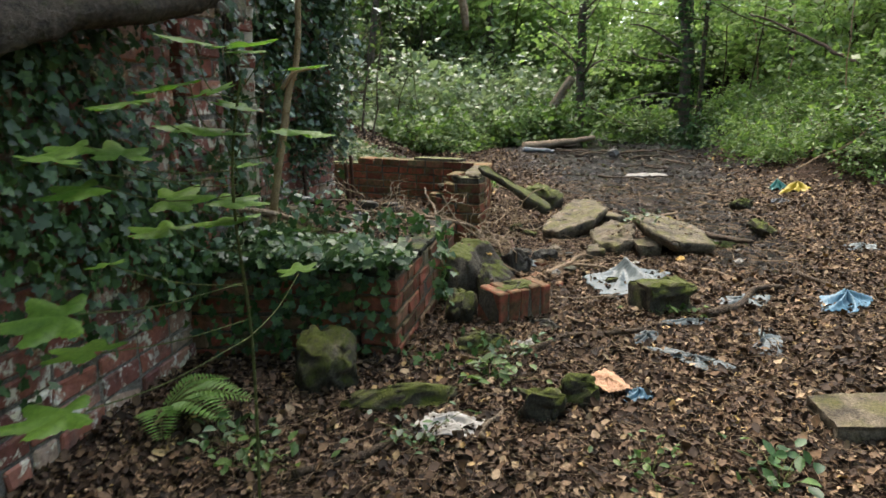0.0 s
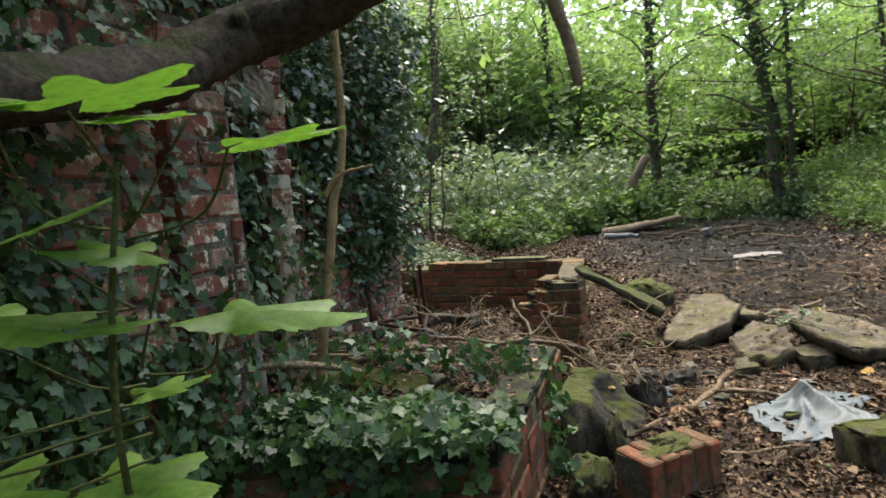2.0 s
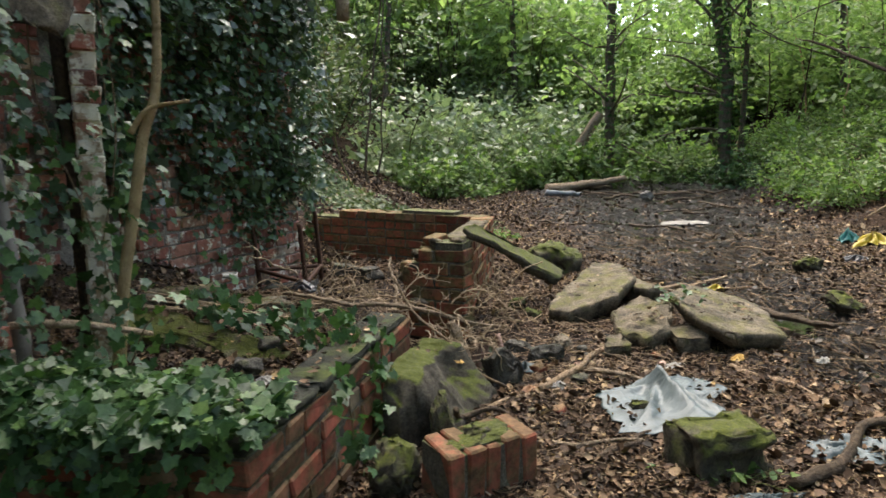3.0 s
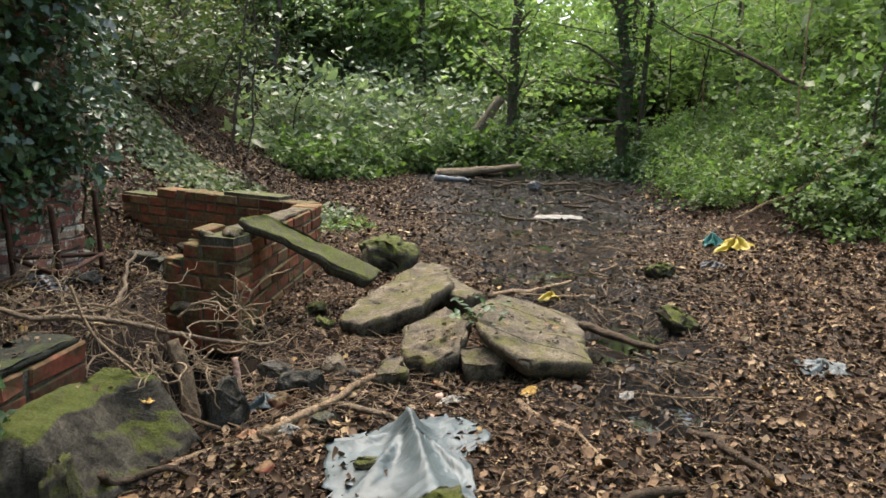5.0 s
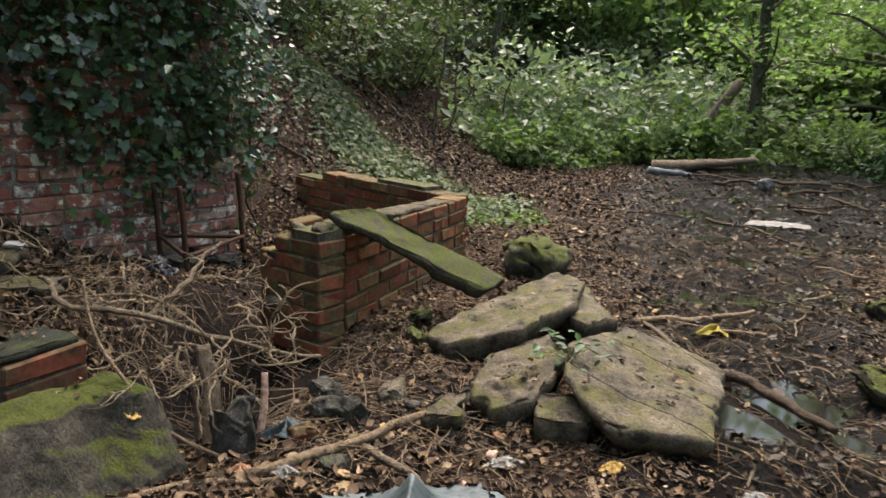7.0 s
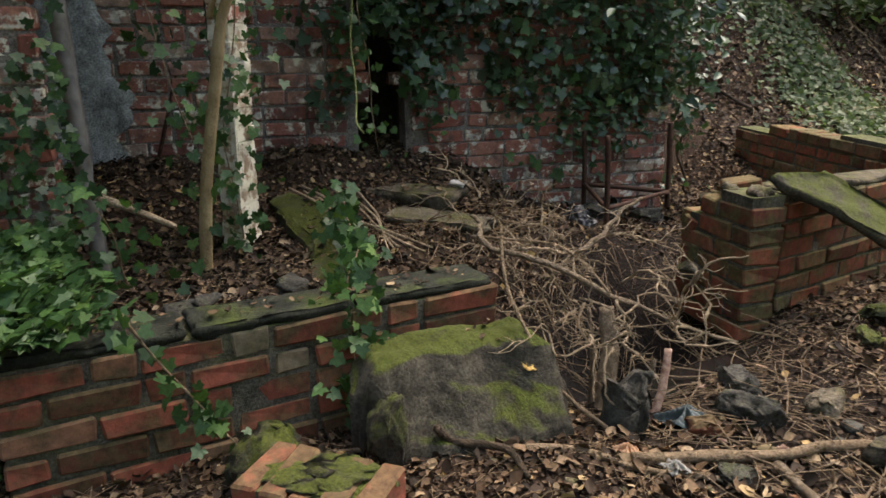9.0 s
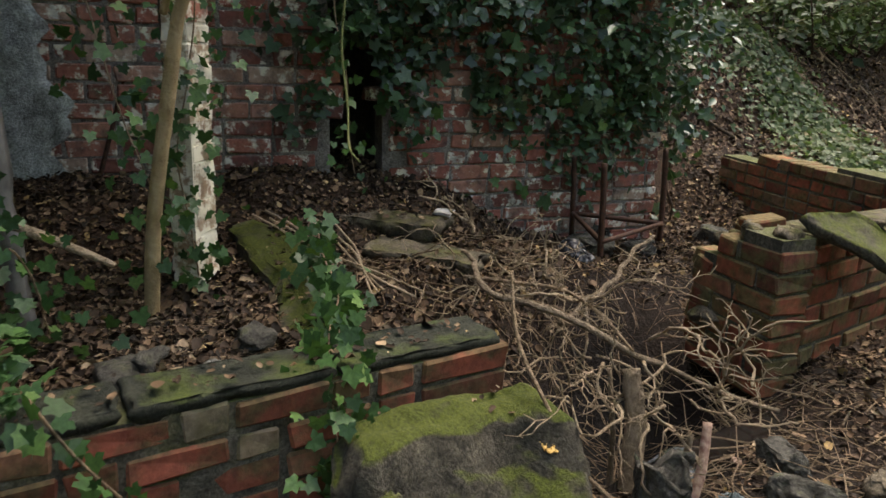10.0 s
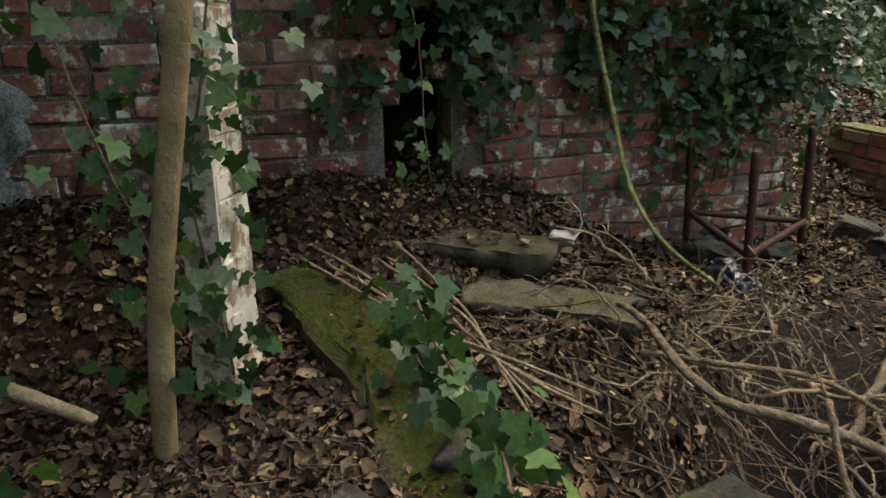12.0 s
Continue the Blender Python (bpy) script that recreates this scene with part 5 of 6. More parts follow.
litter("leaf_litter", -6.0, 1.6, 9.3, 20.0, 60000, 0.046, OVAL, "brown dead leaves on the shady bank", 6)
litter("leaf_litter", -1.5, 8.5, -5.0, 1.7, 26000, 0.06, OVAL, "brown dead leaves on the path behind", 9)
litter("leaf_litter", 3.5, 8.5, 1.6, 2.6, 4500, 0.05, OVAL, "brown dead leaves on the rising ground", 10)
litter("wet_leaves", 1.6, 6.0, 5.0, 12.0, 12000, 0.034, CURLED, "dark wet leaves trodden into the mud", 7, WETLITTER, True)
litter("wet_leaves", 1.6, 8.0, 12.0, 24.0, 9000, 0.055, OVAL, "dark wet leaves trodden into the mud", 8, WETLITTER, True)


def caught(name, corners, count, seed, label, lift=0.012):
    """Dead leaves and crumbs lying on a flat top given by four corners in order."""
    g = np.random.default_rng(seed)
    c = np.array(corners, dtype=float)
    a, b = g.random((count, 1)), g.random((count, 1))
    p = (c[0] * (1 - a) + c[1] * a) * (1 - b) + (c[3] * (1 - a) + c[2] * a) * b + np.array([0, 0, lift])
    nrm = np.array([0, 0, 1.0]) + g.normal(size=p.shape) * 0.25
    v, f = leaves(p, nrm, 0.03 * np.clip(g.lognormal(-0.5, 0.6, count), 0.15, 1.8), CURLED, g)
    return tagged(shaped(name, v, f, LITTER, smooth=False), label, "leaf litter", kind="stuff")


caught("fallen_leaves", [(1.0, 6.45, 0.14), (1.42, 6.5, 0.2), (1.65, 7.2, 0.24), (1.3, 7.2, 0.2)], 45, 140, "dead leaves lying on the long concrete slab")
caught("fallen_leaves", [(1.8, 5.75, 0.22), (2.3, 5.85, 0.11), (2.36, 6.4, 0.14), (1.9, 6.4, 0.24)], 70, 141, "dead leaves lying on the board-marked slab")
caught("fallen_leaves", [(1.4, 5.8, 0.13), (1.62, 5.85, 0.16), (1.66, 6.05, 0.2), (1.45, 6.15, 0.17)], 40, 142, "dead leaves lying on the mossy lump")
caught("fallen_leaves", [(-0.42, 3.45, 0.475), (-0.25, 3.45, 0.475), (0.05, 4.98, 0.45), (-0.09, 4.98, 0.45)], 110, 143, "dead leaves lying on the wall's coping")
caught("fallen_leaves", [(0.02, 4.5, 0.31), (0.14, 4.5, 0.27), (0.28, 5.0, 0.26), (0.14, 5.0, 0.31)], 16, 144, "dead leaves lying on the mossy block")
caught("fallen_leaves", [(-1.75, 5.55, 0.43), (-1.3, 5.85, 0.42), (-1.36, 6.0, 0.43), (-1.85, 5.72, 0.44)], 60, 145, "dead leaves lying on the stone step")
caught("fallen_leaves", [(-1.5, 4.97, 0.5), (-1.2, 5.05, 0.47), (-0.5, 4.7, 0.34), (-1.0, 4.82, 0.36)], 90, 146, "dead leaves lying on the tilted mossy slab", 0.02)

g = np.random.default_rng(77)
n = 15000
x, y = g.uniform(-1.0, 5.5, n), g.uniform(1.8, 11, n)
a, l = g.uniform(0, 6.28, n), g.uniform(0.03, 0.26, n)
lines, rads = [], []
for i in range(n):
    d = np.array([math.cos(a[i]), math.sin(a[i])]) * l[i]
    p0, p1 = np.array([x[i], y[i]]), np.array([x[i], y[i]]) + d
    m = (p0 + p1) / 2 + g.normal(size=2) * l[i] * 0.08
    q = np.array([p0, m, p1])
    z = land(q[:, 0], q[:, 1]) + 0.012 + g.random(3) * 0.014
    lines.append(np.column_stack([q, z]))
    rads.append([g.uniform(0.0012, 0.0035), 0.001])
tv, tf = many_tubes(lines, rads, 3)
tagged(shaped("fine_twigs", tv, tf, TWIG), "fine dry twigs scattered over the leaves", "twigs", kind="stuff")


# ---- plants ----
def leaf_part(name, pos, nrm, size, shape, mat, seed, parent=None, tips=None, label=""):
    g = np.random.default_rng(seed)
    v, f = leaves(np.asarray(pos, dtype=float), np.asarray(nrm, dtype=float), size, shape, g, tips)
    return shaped(name, v, f, mat, parent, label, smooth=False)


def bush(name, seed, radius, count, size, mat, label, category, flat=0.8, shape=DIAMOND, clumps=60, group=""):
    """A shrub of arching sprays that leave the root at all angles, each with leaves along its outer part."""
    root = thing(name, (0, 0, 0), label, category, group)
    g = np.random.default_rng(seed)
    sprays = clumps * 2
    az, up = g.uniform(0, 6.28, sprays), g.uniform(-0.1, 1.0, sprays)
    reach = radius * g.uniform(0.55, 1.3, sprays) * (1.0 - 0.25 * up)
    foot = np.stack([g.normal(0, 0.3, sprays), g.normal(0, 0.3, sprays), np.zeros(sprays)], 1) * radius
    end = foot + np.stack([np.cos(az) * reach, np.sin(az) * reach, radius * flat * (0.35 + 1.35 * up * g.uniform(0.6, 1.2, sprays))], 1)
    knee = foot + (end - foot) * np.array([0.45, 0.45, 0.75]) + g.normal(size=(sprays, 3)) * 0.08 * radius
    k = g.integers(0, sprays, count)
    q = 0.22 + 0.8 * g.random((count, 1)) ** 0.8
    p = foot[k] * (1 - q) ** 2 + 2 * knee[k] * q * (1 - q) + end[k] * q * q + g.normal(size=(count, 3)) * radius * np.array([0.085, 0.085, 0.06])
    p[:, 2] -= 0.12 * radius * np.clip(q[:, 0] - 0.7, 0, 1)
    p = np.where(p[:, 2:] < -0.1, p * np.array([1, 1, -0.5]), p)
    nrm = g.normal(size=(count, 3)) * 0.55 + np.array([0, 0, 0.8]) + 0.35 * unit(p - np.array([0, 0, radius * flat * 0.5]))
    leaf_part("foliage", p, nrm, size * np.clip(g.lognormal(-0.1, 0.35, count), 0.4, 1.9), shape, mat, seed, root, (end - foot)[k] + g.normal(size=(count, 3)) * radius * 0.5)
    sv, sf = many_tubes([curve_pts([f0, k0, e0], 6) for f0, k0, e0 in zip(foot, knee, end)][:40], [[0.006 + 0.006 * radius, 0.003]] * min(40, sprays), 4)
    tagged(shaped("brush", sv, sf, ROTWOOD, root), kind="stuff")
    return root


def planted(proto, places, seed, lo=0.75, hi=1.25, sink=0.1):
    g = np.random.default_rng(seed)
    for i, (x, y) in enumerate(places):
        s = g.uniform(lo, hi)
        m = pose(x, y, float(land(x, y)) - sink, 0, 0, g.uniform(0, 360)) @ Matrix.Diagonal((s, s, s * g.uniform(0.85, 1.2), 1))
        if i == 0:
            proto.matrix_basis = m
        else:
            copy_at(proto, m)


def copy_at(proto, m):
    keep = proto.matrix_basis.copy()
    proto.matrix_basis = Matrix.Identity(4)
    ob = copy_thing(proto, m)
    proto.matrix_basis = keep
    return ob


def scattered(x0, x1, y0, y1, gap, seed, test=None):
    g = np.random.default_rng(seed)
    out = []
    for x in np.arange(x0, x1, gap):
        for y in np.arange(y0, y1, gap):
            q = (x + g.uniform(-0.4, 0.4) * gap, y + g.uniform(-0.4, 0.4) * gap)
            if test is None or test(*q):
                out.append(q)
    return out


def bank_depth(x, y):
    return float(left_foot(y)) - x


# left bank: dark evergreen shrubs, a bare strip of leaves near its foot
dark = bush("holly_shrub", 201, 1.0, 4200, 0.085, DARKLEAF, "dark evergreen shrub on the steep bank", "shrub", 0.9, group="bank shrubs")
planted(dark, scattered(-9.5, 1.2, 9, 26, 1.5, 1, lambda x, y: bank_depth(x, y) > (3.3 + 1.1 * math.sin(x * 2.1 + y * 1.3) if y < 16 else 2.9 + 0.9 * math.sin(x * 1.7 + y)) and bank_depth(x, y) < 8), 2, 0.8, 1.5, 0.3)
tall = bush("tall_holly", 202, 1.9, 8500, 0.11, DARKLEAF, "tall dark holly high on the bank", "shrub", 1.2, clumps=110, group="bank trees")
planted(tall, scattered(-12, -1.5, 7, 30, 2.7, 3, lambda x, y: bank_depth(x, y) > 5.8), 4, 0.9, 1.5, 0.4)
pale = bush("pale_bush", 203, 1.1, 3200, 0.13, PALELEAF, "pale grey-green bush by the stream's bend", "shrub", 0.9, group="pale bushes")
planted(pale, [(-1.2, 19), (-0.6, 20.6), (0.4, 19.5), (1.2, 21.5), (2.2, 23.0), (3.2, 24.5), (0.6, 23.5), (2.0, 25.5), (4.4, 26), (-0.2, 25), (1.0, 27), (3.2, 27.5)], 5, 0.8, 1.7, 0.2)
fresh = bush("fresh_bush", 204, 0.7, 2000, 0.11, BRAMBLE, "bright green leafy bush at the bank's foot", "shrub", 0.8, group="green bushes")
planted(fresh, [(-0.6, 16.4), (-0.9, 17.6), (-0.2, 18.3), (0.2, 17.3), (0.9, 18.5), (5.9, 21), (6.6, 22.5), (7.2, 20.5), (5.2, 25), (6.2, 26), (7.5, 25), (2.3, 19.6), (3.1, 19.7), (1.6, 19.2)], 6, 0.8, 1.4)
# right bank
bramble = bush("bramble", 205, 0.75, 2600, 0.075, BRAMBLE, "bright green bramble covering the bank", "bramble", 0.7, group="brambles")
planted(bramble, scattered(5.6, 10.5, 9.6, 21, 0.95, 7, lambda x, y: 0.35 < x - float(right_foot(y)) < 3.6), 8, 0.7, 1.25, 0.15)
ivymound = bush("ivy_mound", 206, 0.7, 1900, 0.075, IVY, "dark ivy trailing over the sunny bank", "ivy", 0.55, IVYSHAPE, group="ivy mounds")
planted(ivymound, [(7.4, 9.6), (8.0, 9.3), (8.4, 10.2), (7.0, 10.4), (8.8, 9.0), (7.7, 8.8), (9.4, 9.6), (8.0, 10.9), (6.9, 18), (7.4, 19), (6.6, 19.8), (8, 18)], 9, 0.8, 1.2, 0.2)
green = bush("hazel_bush", 207, 1.6, 4600, 0.15, BRIGHTLEAF, "tall bright green hazel on the bank", "shrub", 1.2, clumps=90, group="hazels")
planted(green, scattered(9.2, 15, 8, 30, 2.5, 10, lambda x, y: 3.2 < x - float(right_foot(y)) < 8), 11, 0.9, 1.6, 0.3)
planted(bush("hazel_bush", 208, 1.7, 4600, 0.17, BRIGHTLEAF, "bright green hazel closing the valley", "shrub", 1.3, clumps=80, group="hazels"), [(5.5, 28), (8, 28.5), (3, 30), (10.5, 29), (0.5, 30), (6.5, 31.5), (9, 32), (4, 33), (-2, 29), (12, 27), (-1.0, 26.5), (1.5, 32.5), (-0.5, 33), (-3.5, 26), (-3.8, 30), (2.4, 28.5)], 12, 1.0, 1.8, 0.3)


def tree(name, base, top, r, crown, count, size, mat, label, seed, ivy=0, group="", lean=(0, 0), bark=BARK, limbs=6, low=0.35, flat=0.55):
    g = np.random.default_rng(seed)
    x, y = base
    z = float(land(x, y))
    root = thing(name, (x, y, z), label, "tree", group)
    tip = np.array([lean[0], lean[1], top])
    mids = [np.array([0, 0, -0.3]), tip * 0.33 + g.normal(size=3) * 0.12, tip * 0.66 + g.normal(size=3) * 0.15, tip]
    limb("trunk", mids, [r * 1.25, r, r * 0.8, r * 0.35], bark, root, n=22, sides=10, rough=0.07, crook=r * 0.25, seed=seed)
    ps, ns, lines, rads = [], [], [], []
    for i in range(limbs):
        s = g.uniform(low, 0.98)
        b = np.array(curve_pts(mids, 40)[int(s * 39)])
        d = unit(g.normal(size=3) * np.array([1, 1, 0.35]) + np.array([0, 0, 0.25])) * crown * g.uniform(0.6, 1.1)
        lines.append(curve_pts([b, b + d * 0.5 + g.normal(size=3) * 0.2, b + d], 9))
        rads.append([r * 0.35, r * 0.08 + 0.004])
        m = max(1, count // limbs)
        q = g.random((m, 1)) ** 0.6
        p = b + d * q + g.normal(size=(m, 3)) * crown * 0.26 * np.array([1, 1, flat])
        ps.append(p)
        ns.append(g.normal(size=(m, 3)) * 0.5 + np.array([0, 0, 1.0]))
    for line, rad in zip(lines, rads):
        lv, lf = many_tubes([line], [rad], 6)
        shaped("limb", lv, lf, bark, root)
    p = np.vstack(ps)
    leaf_part("crown", p, np.vstack(ns), size * g.uniform(0.6, 1.4, len(p)), DIAMOND, mat, seed, root)
    if ivy:
        s, th = g.random(ivy), g.uniform(0, 6.28, ivy)
        c = curve_pts(mids, 60)[(s * 45).astype(int)]
        o = np.stack([np.cos(th), np.sin(th), 0 * th], 1)
        leaf_part("ivy", c + o * (r * 1.1 + g.random((ivy, 1)) * 0.12), o + g.normal(size=(ivy, 3)) * 0.4, 0.08 * g.uniform(0.6, 1.3, ivy), IVYSHAPE, IVY, seed + 1, root)
    return root


T = "woodland trees"
tree("tree", (6.7, 19.2), 10, 0.13, 2.4, 2300, 0.17, BRIGHTLEAF, "ivy-clad tree at the stream's edge", 301, 1500, T, (-0.6, 0.5), limbs=24, low=0.1, flat=0.12)
tree("tree", (7.1, 19.4), 9, 0.06, 2.6, 1300, 0.13, BRIGHTLEAF, "slim trunk beside the ivy-clad tree", 302, 500, T, (0.2, 0.2))
tree("tree", (4.3, 21.8), 11, 0.13, 2.6, 2400, 0.17, BRIGHTLEAF, "dark-barked tree in the valley bottom", 303, 900, T, (0.3, 0.4), limbs=24, low=0.14, flat=0.12)
tree("tree", (9.2, 18.5), 9, 0.06, 2.6, 2000, 0.16, BRIGHTLEAF, "slim tree on the sunny bank", 304, 300, T, (-0.4, 0), limbs=18, low=0.12, flat=0.12)
tree("tree", (10.5, 14.5), 9, 0.07, 2.8, 2200, 0.15, BRIGHTLEAF, "slim tree on the sunny bank", 305, 300, T, (-1.2, 0), limbs=18, low=0.12, flat=0.12)
tree("tree", (11.5, 11), 9, 0.08, 3.2, 2340, 0.12, BRIGHTLEAF, "leafy tree leaning over the sunny bank", 306, 300, T, (-2.0, 0))
tree("tree", (12, 17), 10, 0.07, 3.0, 1820, 0.13, BRIGHTLEAF, "leafy tree high on the sunny bank", 307, 0, T, (-1.0, 0))
tree("tree", (8.2, 24), 11, 0.09, 3.2, 2600, 0.17, BRIGHTLEAF, "tree beyond the stream's bend", 308, 500, T)
tree("tree", (2.0, 26.5), 11, 0.1, 3.4, 2600, 0.17, BRIGHTLEAF, "tree at the valley's end", 309, 500, T)
tree("tree", (-3.5, 16.5), 9, 0.08, 3.0, 1100, 0.12, DARKLEAF, "dark tree on the shady bank", 310, 800, T, (1.4, 0))
tree("tree", (-4.5, 12.5), 9, 0.08, 3.2, 1100, 0.12, DARKLEAF, "dark tree on the shady bank", 311, 800, T, (1.6, 0))
tree("tree", (-2.2, 20.5), 9, 0.07, 2.8, 1620, 0.12, PALELEAF, "pale-leaved tree on the shady bank", 312, 400, T, (0.8, 0))
# six trees added to shade ruin and path, their crowns kept above the view
tree("tree", (-4.6, 8.0), 9, 0.16, 4.6, 3800, 0.15, DARKLEAF, "dark evergreen tree added behind the ruin for shade", 313, 0, T, (1.2, 0.3), low=0.6, limbs=9)
tree("tree", (-4.8, 4.2), 9, 0.18, 4.6, 3800, 0.15, DARKLEAF, "dark evergreen tree added behind the ruin for shade", 314, 0, T, (1.0, 0.0), low=0.6, limbs=9)
tree("tree", (-4.5, -0.5), 9, 0.2, 4.6, 8500, 0.15, DARKLEAF, "unseen dark tree added beside the path for shade", 315, 0, T, (0.8, 0.0), low=0.6, limbs=9)
tree("tree", (1.0, -5.5), 9, 0.2, 4.6, 9000, 0.15, DARKLEAF, "unseen dark tree added behind the path for shade", 316, 0, T, low=0.6, limbs=9)
tree("tree", (6.5, -3.5), 9, 0.2, 4.6, 9000, 0.15, BRIGHTLEAF, "unseen leafy tree added behind the path for shade", 317, 0, T, low=0.6, limbs=9)
tree("tree", (11, 3.5), 9, 0.2, 4.6, 9000, 0.15, BRIGHTLEAF, "unseen leafy tree added at the clearing's edge for shade", 318, 0, T, low=0.6, limbs=9)
stub = limb("broken_trunk", [(2.6, 20.2, 0.1), (3.15, 20.2, 0.95), (3.75, 20.3, 1.85)], [0.17, 0.15, 0.12], DEADWOOD, rough=0.1)
tagged(stub, "leaning broken trunk among pale bushes", "trunk")
dead = limb("dead_branch", [(8.0, 13.6, 1.9), (7.2, 14.6, 2.6), (6.6, 15.2, 2.95)], [0.04, 0.032, 0.014], ROTWOOD, crook=0.05, n=16)
tagged(dead, "bare dead branch reaching out of the bank", "branch")

# slim bare stems between the bushes
g = np.random.default_rng(350)
for i in range(28):
    if i % 3:
        y = g.uniform(9.5, 26)
        x = float(right_foot(y)) + g.uniform(0.6, 5)
    else:
        y = g.uniform(14, 27)
        x = float(left_foot(y)) - g.uniform(0.8, 4.5)
    h, z = g.uniform(2.5, 5.5), float(land(x, y)) - 0.1
    d = g.normal(size=2) * 0.35
    st = limb("stem", [(x, y, z), (x + d[0] * 0.3 + g.normal() * 0.08, y + d[1] * 0.3, z + h * 0.4), (x + d[0], y + d[1], z + h)], [g.uniform(0.014, 0.035), 0.012], (BARK, TWIG, ROTWOOD)[i % 3], crook=0.03, n=14, sides=6)
    st.name = "pole_sapling"
    tagged(st, "slim bare sapling stem among the bushes", "sapling", "pole saplings")

# woods on the skyline, past what can be told apart
g = np.random.default_rng(401)
n = 32000
th, rad = g.uniform(0, 6.28, n), g.uniform(34, 60, n)
p = np.stack([3 + rad * np.cos(th), 8 + rad * np.sin(th), np.zeros(n)], 1)
p[:, 2] = land(p[:, 0], p[:, 1]) + g.uniform(0, 14, n)
far = leaf_part("far_woods", p, g.normal(size=(n, 3)) + np.array([0, 0, 0.6]), 1.0 * g.uniform(0.5, 1.5, n), DIAMOND, BRIGHTLEAF, 402)
tagged(far, "distant leafy woodland round the valley", "woods", kind="stuff")


# ---- ivy ----
def ivy_patch(name, pos, nrm, size, label, seed, mat=IVY, shape=IVYSHAPE):
    return tagged(leaf_part(name, pos, nrm, size, shape, mat, seed), label, "ivy", kind="stuff")


g = np.random.default_rng(501)
# on the planter's top and hanging over its front
n = 2700
x, y = g.normal(-0.76, 0.3, n).clip(-1.35, -0.2), g.normal(3.56, 0.11, n).clip(3.36, 3.8)
keep = rolling(x, y, 9, 64) > -0.35 - 0.4 * g.random(n)
x, y = x[keep], y[keep]
n = len(x)
z = 0.5 + (0.14 + 0.05 * rolling(x, y, 7, 65)) * np.exp(-((x + 0.8) / 0.4) ** 2 - ((y - 3.65) / 0.3) ** 2) * g.uniform(0.1, 1.3, n) + 0.03 * g.random(n)
ivy_patch("ivy", np.stack([x, y, z], 1), np.stack([g.normal(0.1, 0.55, n), g.normal(-0.4, 0.55, n), np.ones(n)], 1), 0.045 * np.clip(g.lognormal(0, 0.35, n), 0.4, 1.8), "dark green ivy heaped on the low wall", 502)
n = 620
x, z = g.normal(-0.75, 0.3, n).clip(-1.35, -0.3), 0.55 - 0.5 * g.random(n) ** 1.3
keep = g.random(n) < 0.45 + 0.5 * np.sin(x * 17) ** 2 - 0.5 * (0.5 - z) * (x > -0.6)
x, z = x[keep], z[keep]
n = len(x)
ivy_patch("ivy", np.stack([x, 3.4 - 0.06 * g.random(n), z], 1), np.stack([g.normal(0, 0.4, n), -np.ones(n), g.normal(0.5, 0.3, n)], 1), 0.045 * g.uniform(0.6, 1.4, n), "ivy hanging down the low wall's face", 503)
# over the front wall, jamb and doorway head
n = 10500
s = g.random(n)
y, z = 0.6 + 3.3 * s ** 0.7, g.uniform(0.35, 2.6, n)
keep = g.random(n) < (0.25 + 0.75 * (rolling(y, z, 3, 61) > -0.2)) * np.where(y > 3.45, 0.4, 1.0)
y, z = y[keep], z[keep]
n = len(y)
x = np.interp(y, [-1, 3.45, 3.52, 3.9], [-2.1, -1.42, -1.38, -1.28]) + 0.13 + 0.1 * g.random(n)
ivy_patch("ivy", np.stack([x, y, z], 1), np.stack([np.ones(n), g.normal(-0.2, 0.4, n), g.normal(0.4, 0.4, n)], 1), 0.05 * g.uniform(0.6, 1.3, n), "dark ivy climbing over the ruined front wall", 504)
# over the back wall's far half, in hanging curtains with brick showing between
for n, size, mat, shape, seed, lab in ((5200, 0.075, HOLLY, IVYSHAPE, 505, "dark glossy ivy hanging over the brick wall"), (5600, 0.06, HOLLY, OVAL, 509, "dark holly sprays before the brick wall"), (2600, 0.07, IVY, IVYSHAPE, 510, "green ivy shoots over the brick wall")):
    s, z = g.uniform(3.4, 6.05, n) + 0.16 * g.normal(size=n), g.uniform(0.4, 3.2, n) + 0.14 * g.normal(size=n)
    keep = (g.random(n) < np.clip(0.25 + 0.42 * (z - 0.6) + 0.75 * rolling(s, z, 5, 62 + seed), 0.04, 1)) & ((s > 4.4) | (z > 1.0 + 0.35 * np.sin(s * 9)))
    s, z = s[keep], z[keep]
    n = len(s)
    off = 0.12 + g.random(n) * (0.06 + 0.2 * np.clip(z - 0.6, 0, 2)) * (0.6 + 0.5 * rolling(s, z, 4, 71) ** 2)
    p2 = np.array([-3.55, 2.55])[None] + s[:, None] * bd + off[:, None] * bn
    ivy_patch("ivy", np.column_stack([p2, z]), np.column_stack([np.tile(bn, (n, 1)) * 0.8 + g.normal(size=(n, 2)) * 0.6, g.normal(0.6, 0.5, n)]), size * np.clip(g.lognormal(-0.1, 0.35, n), 0.4, 1.7), lab, seed, mat, shape)
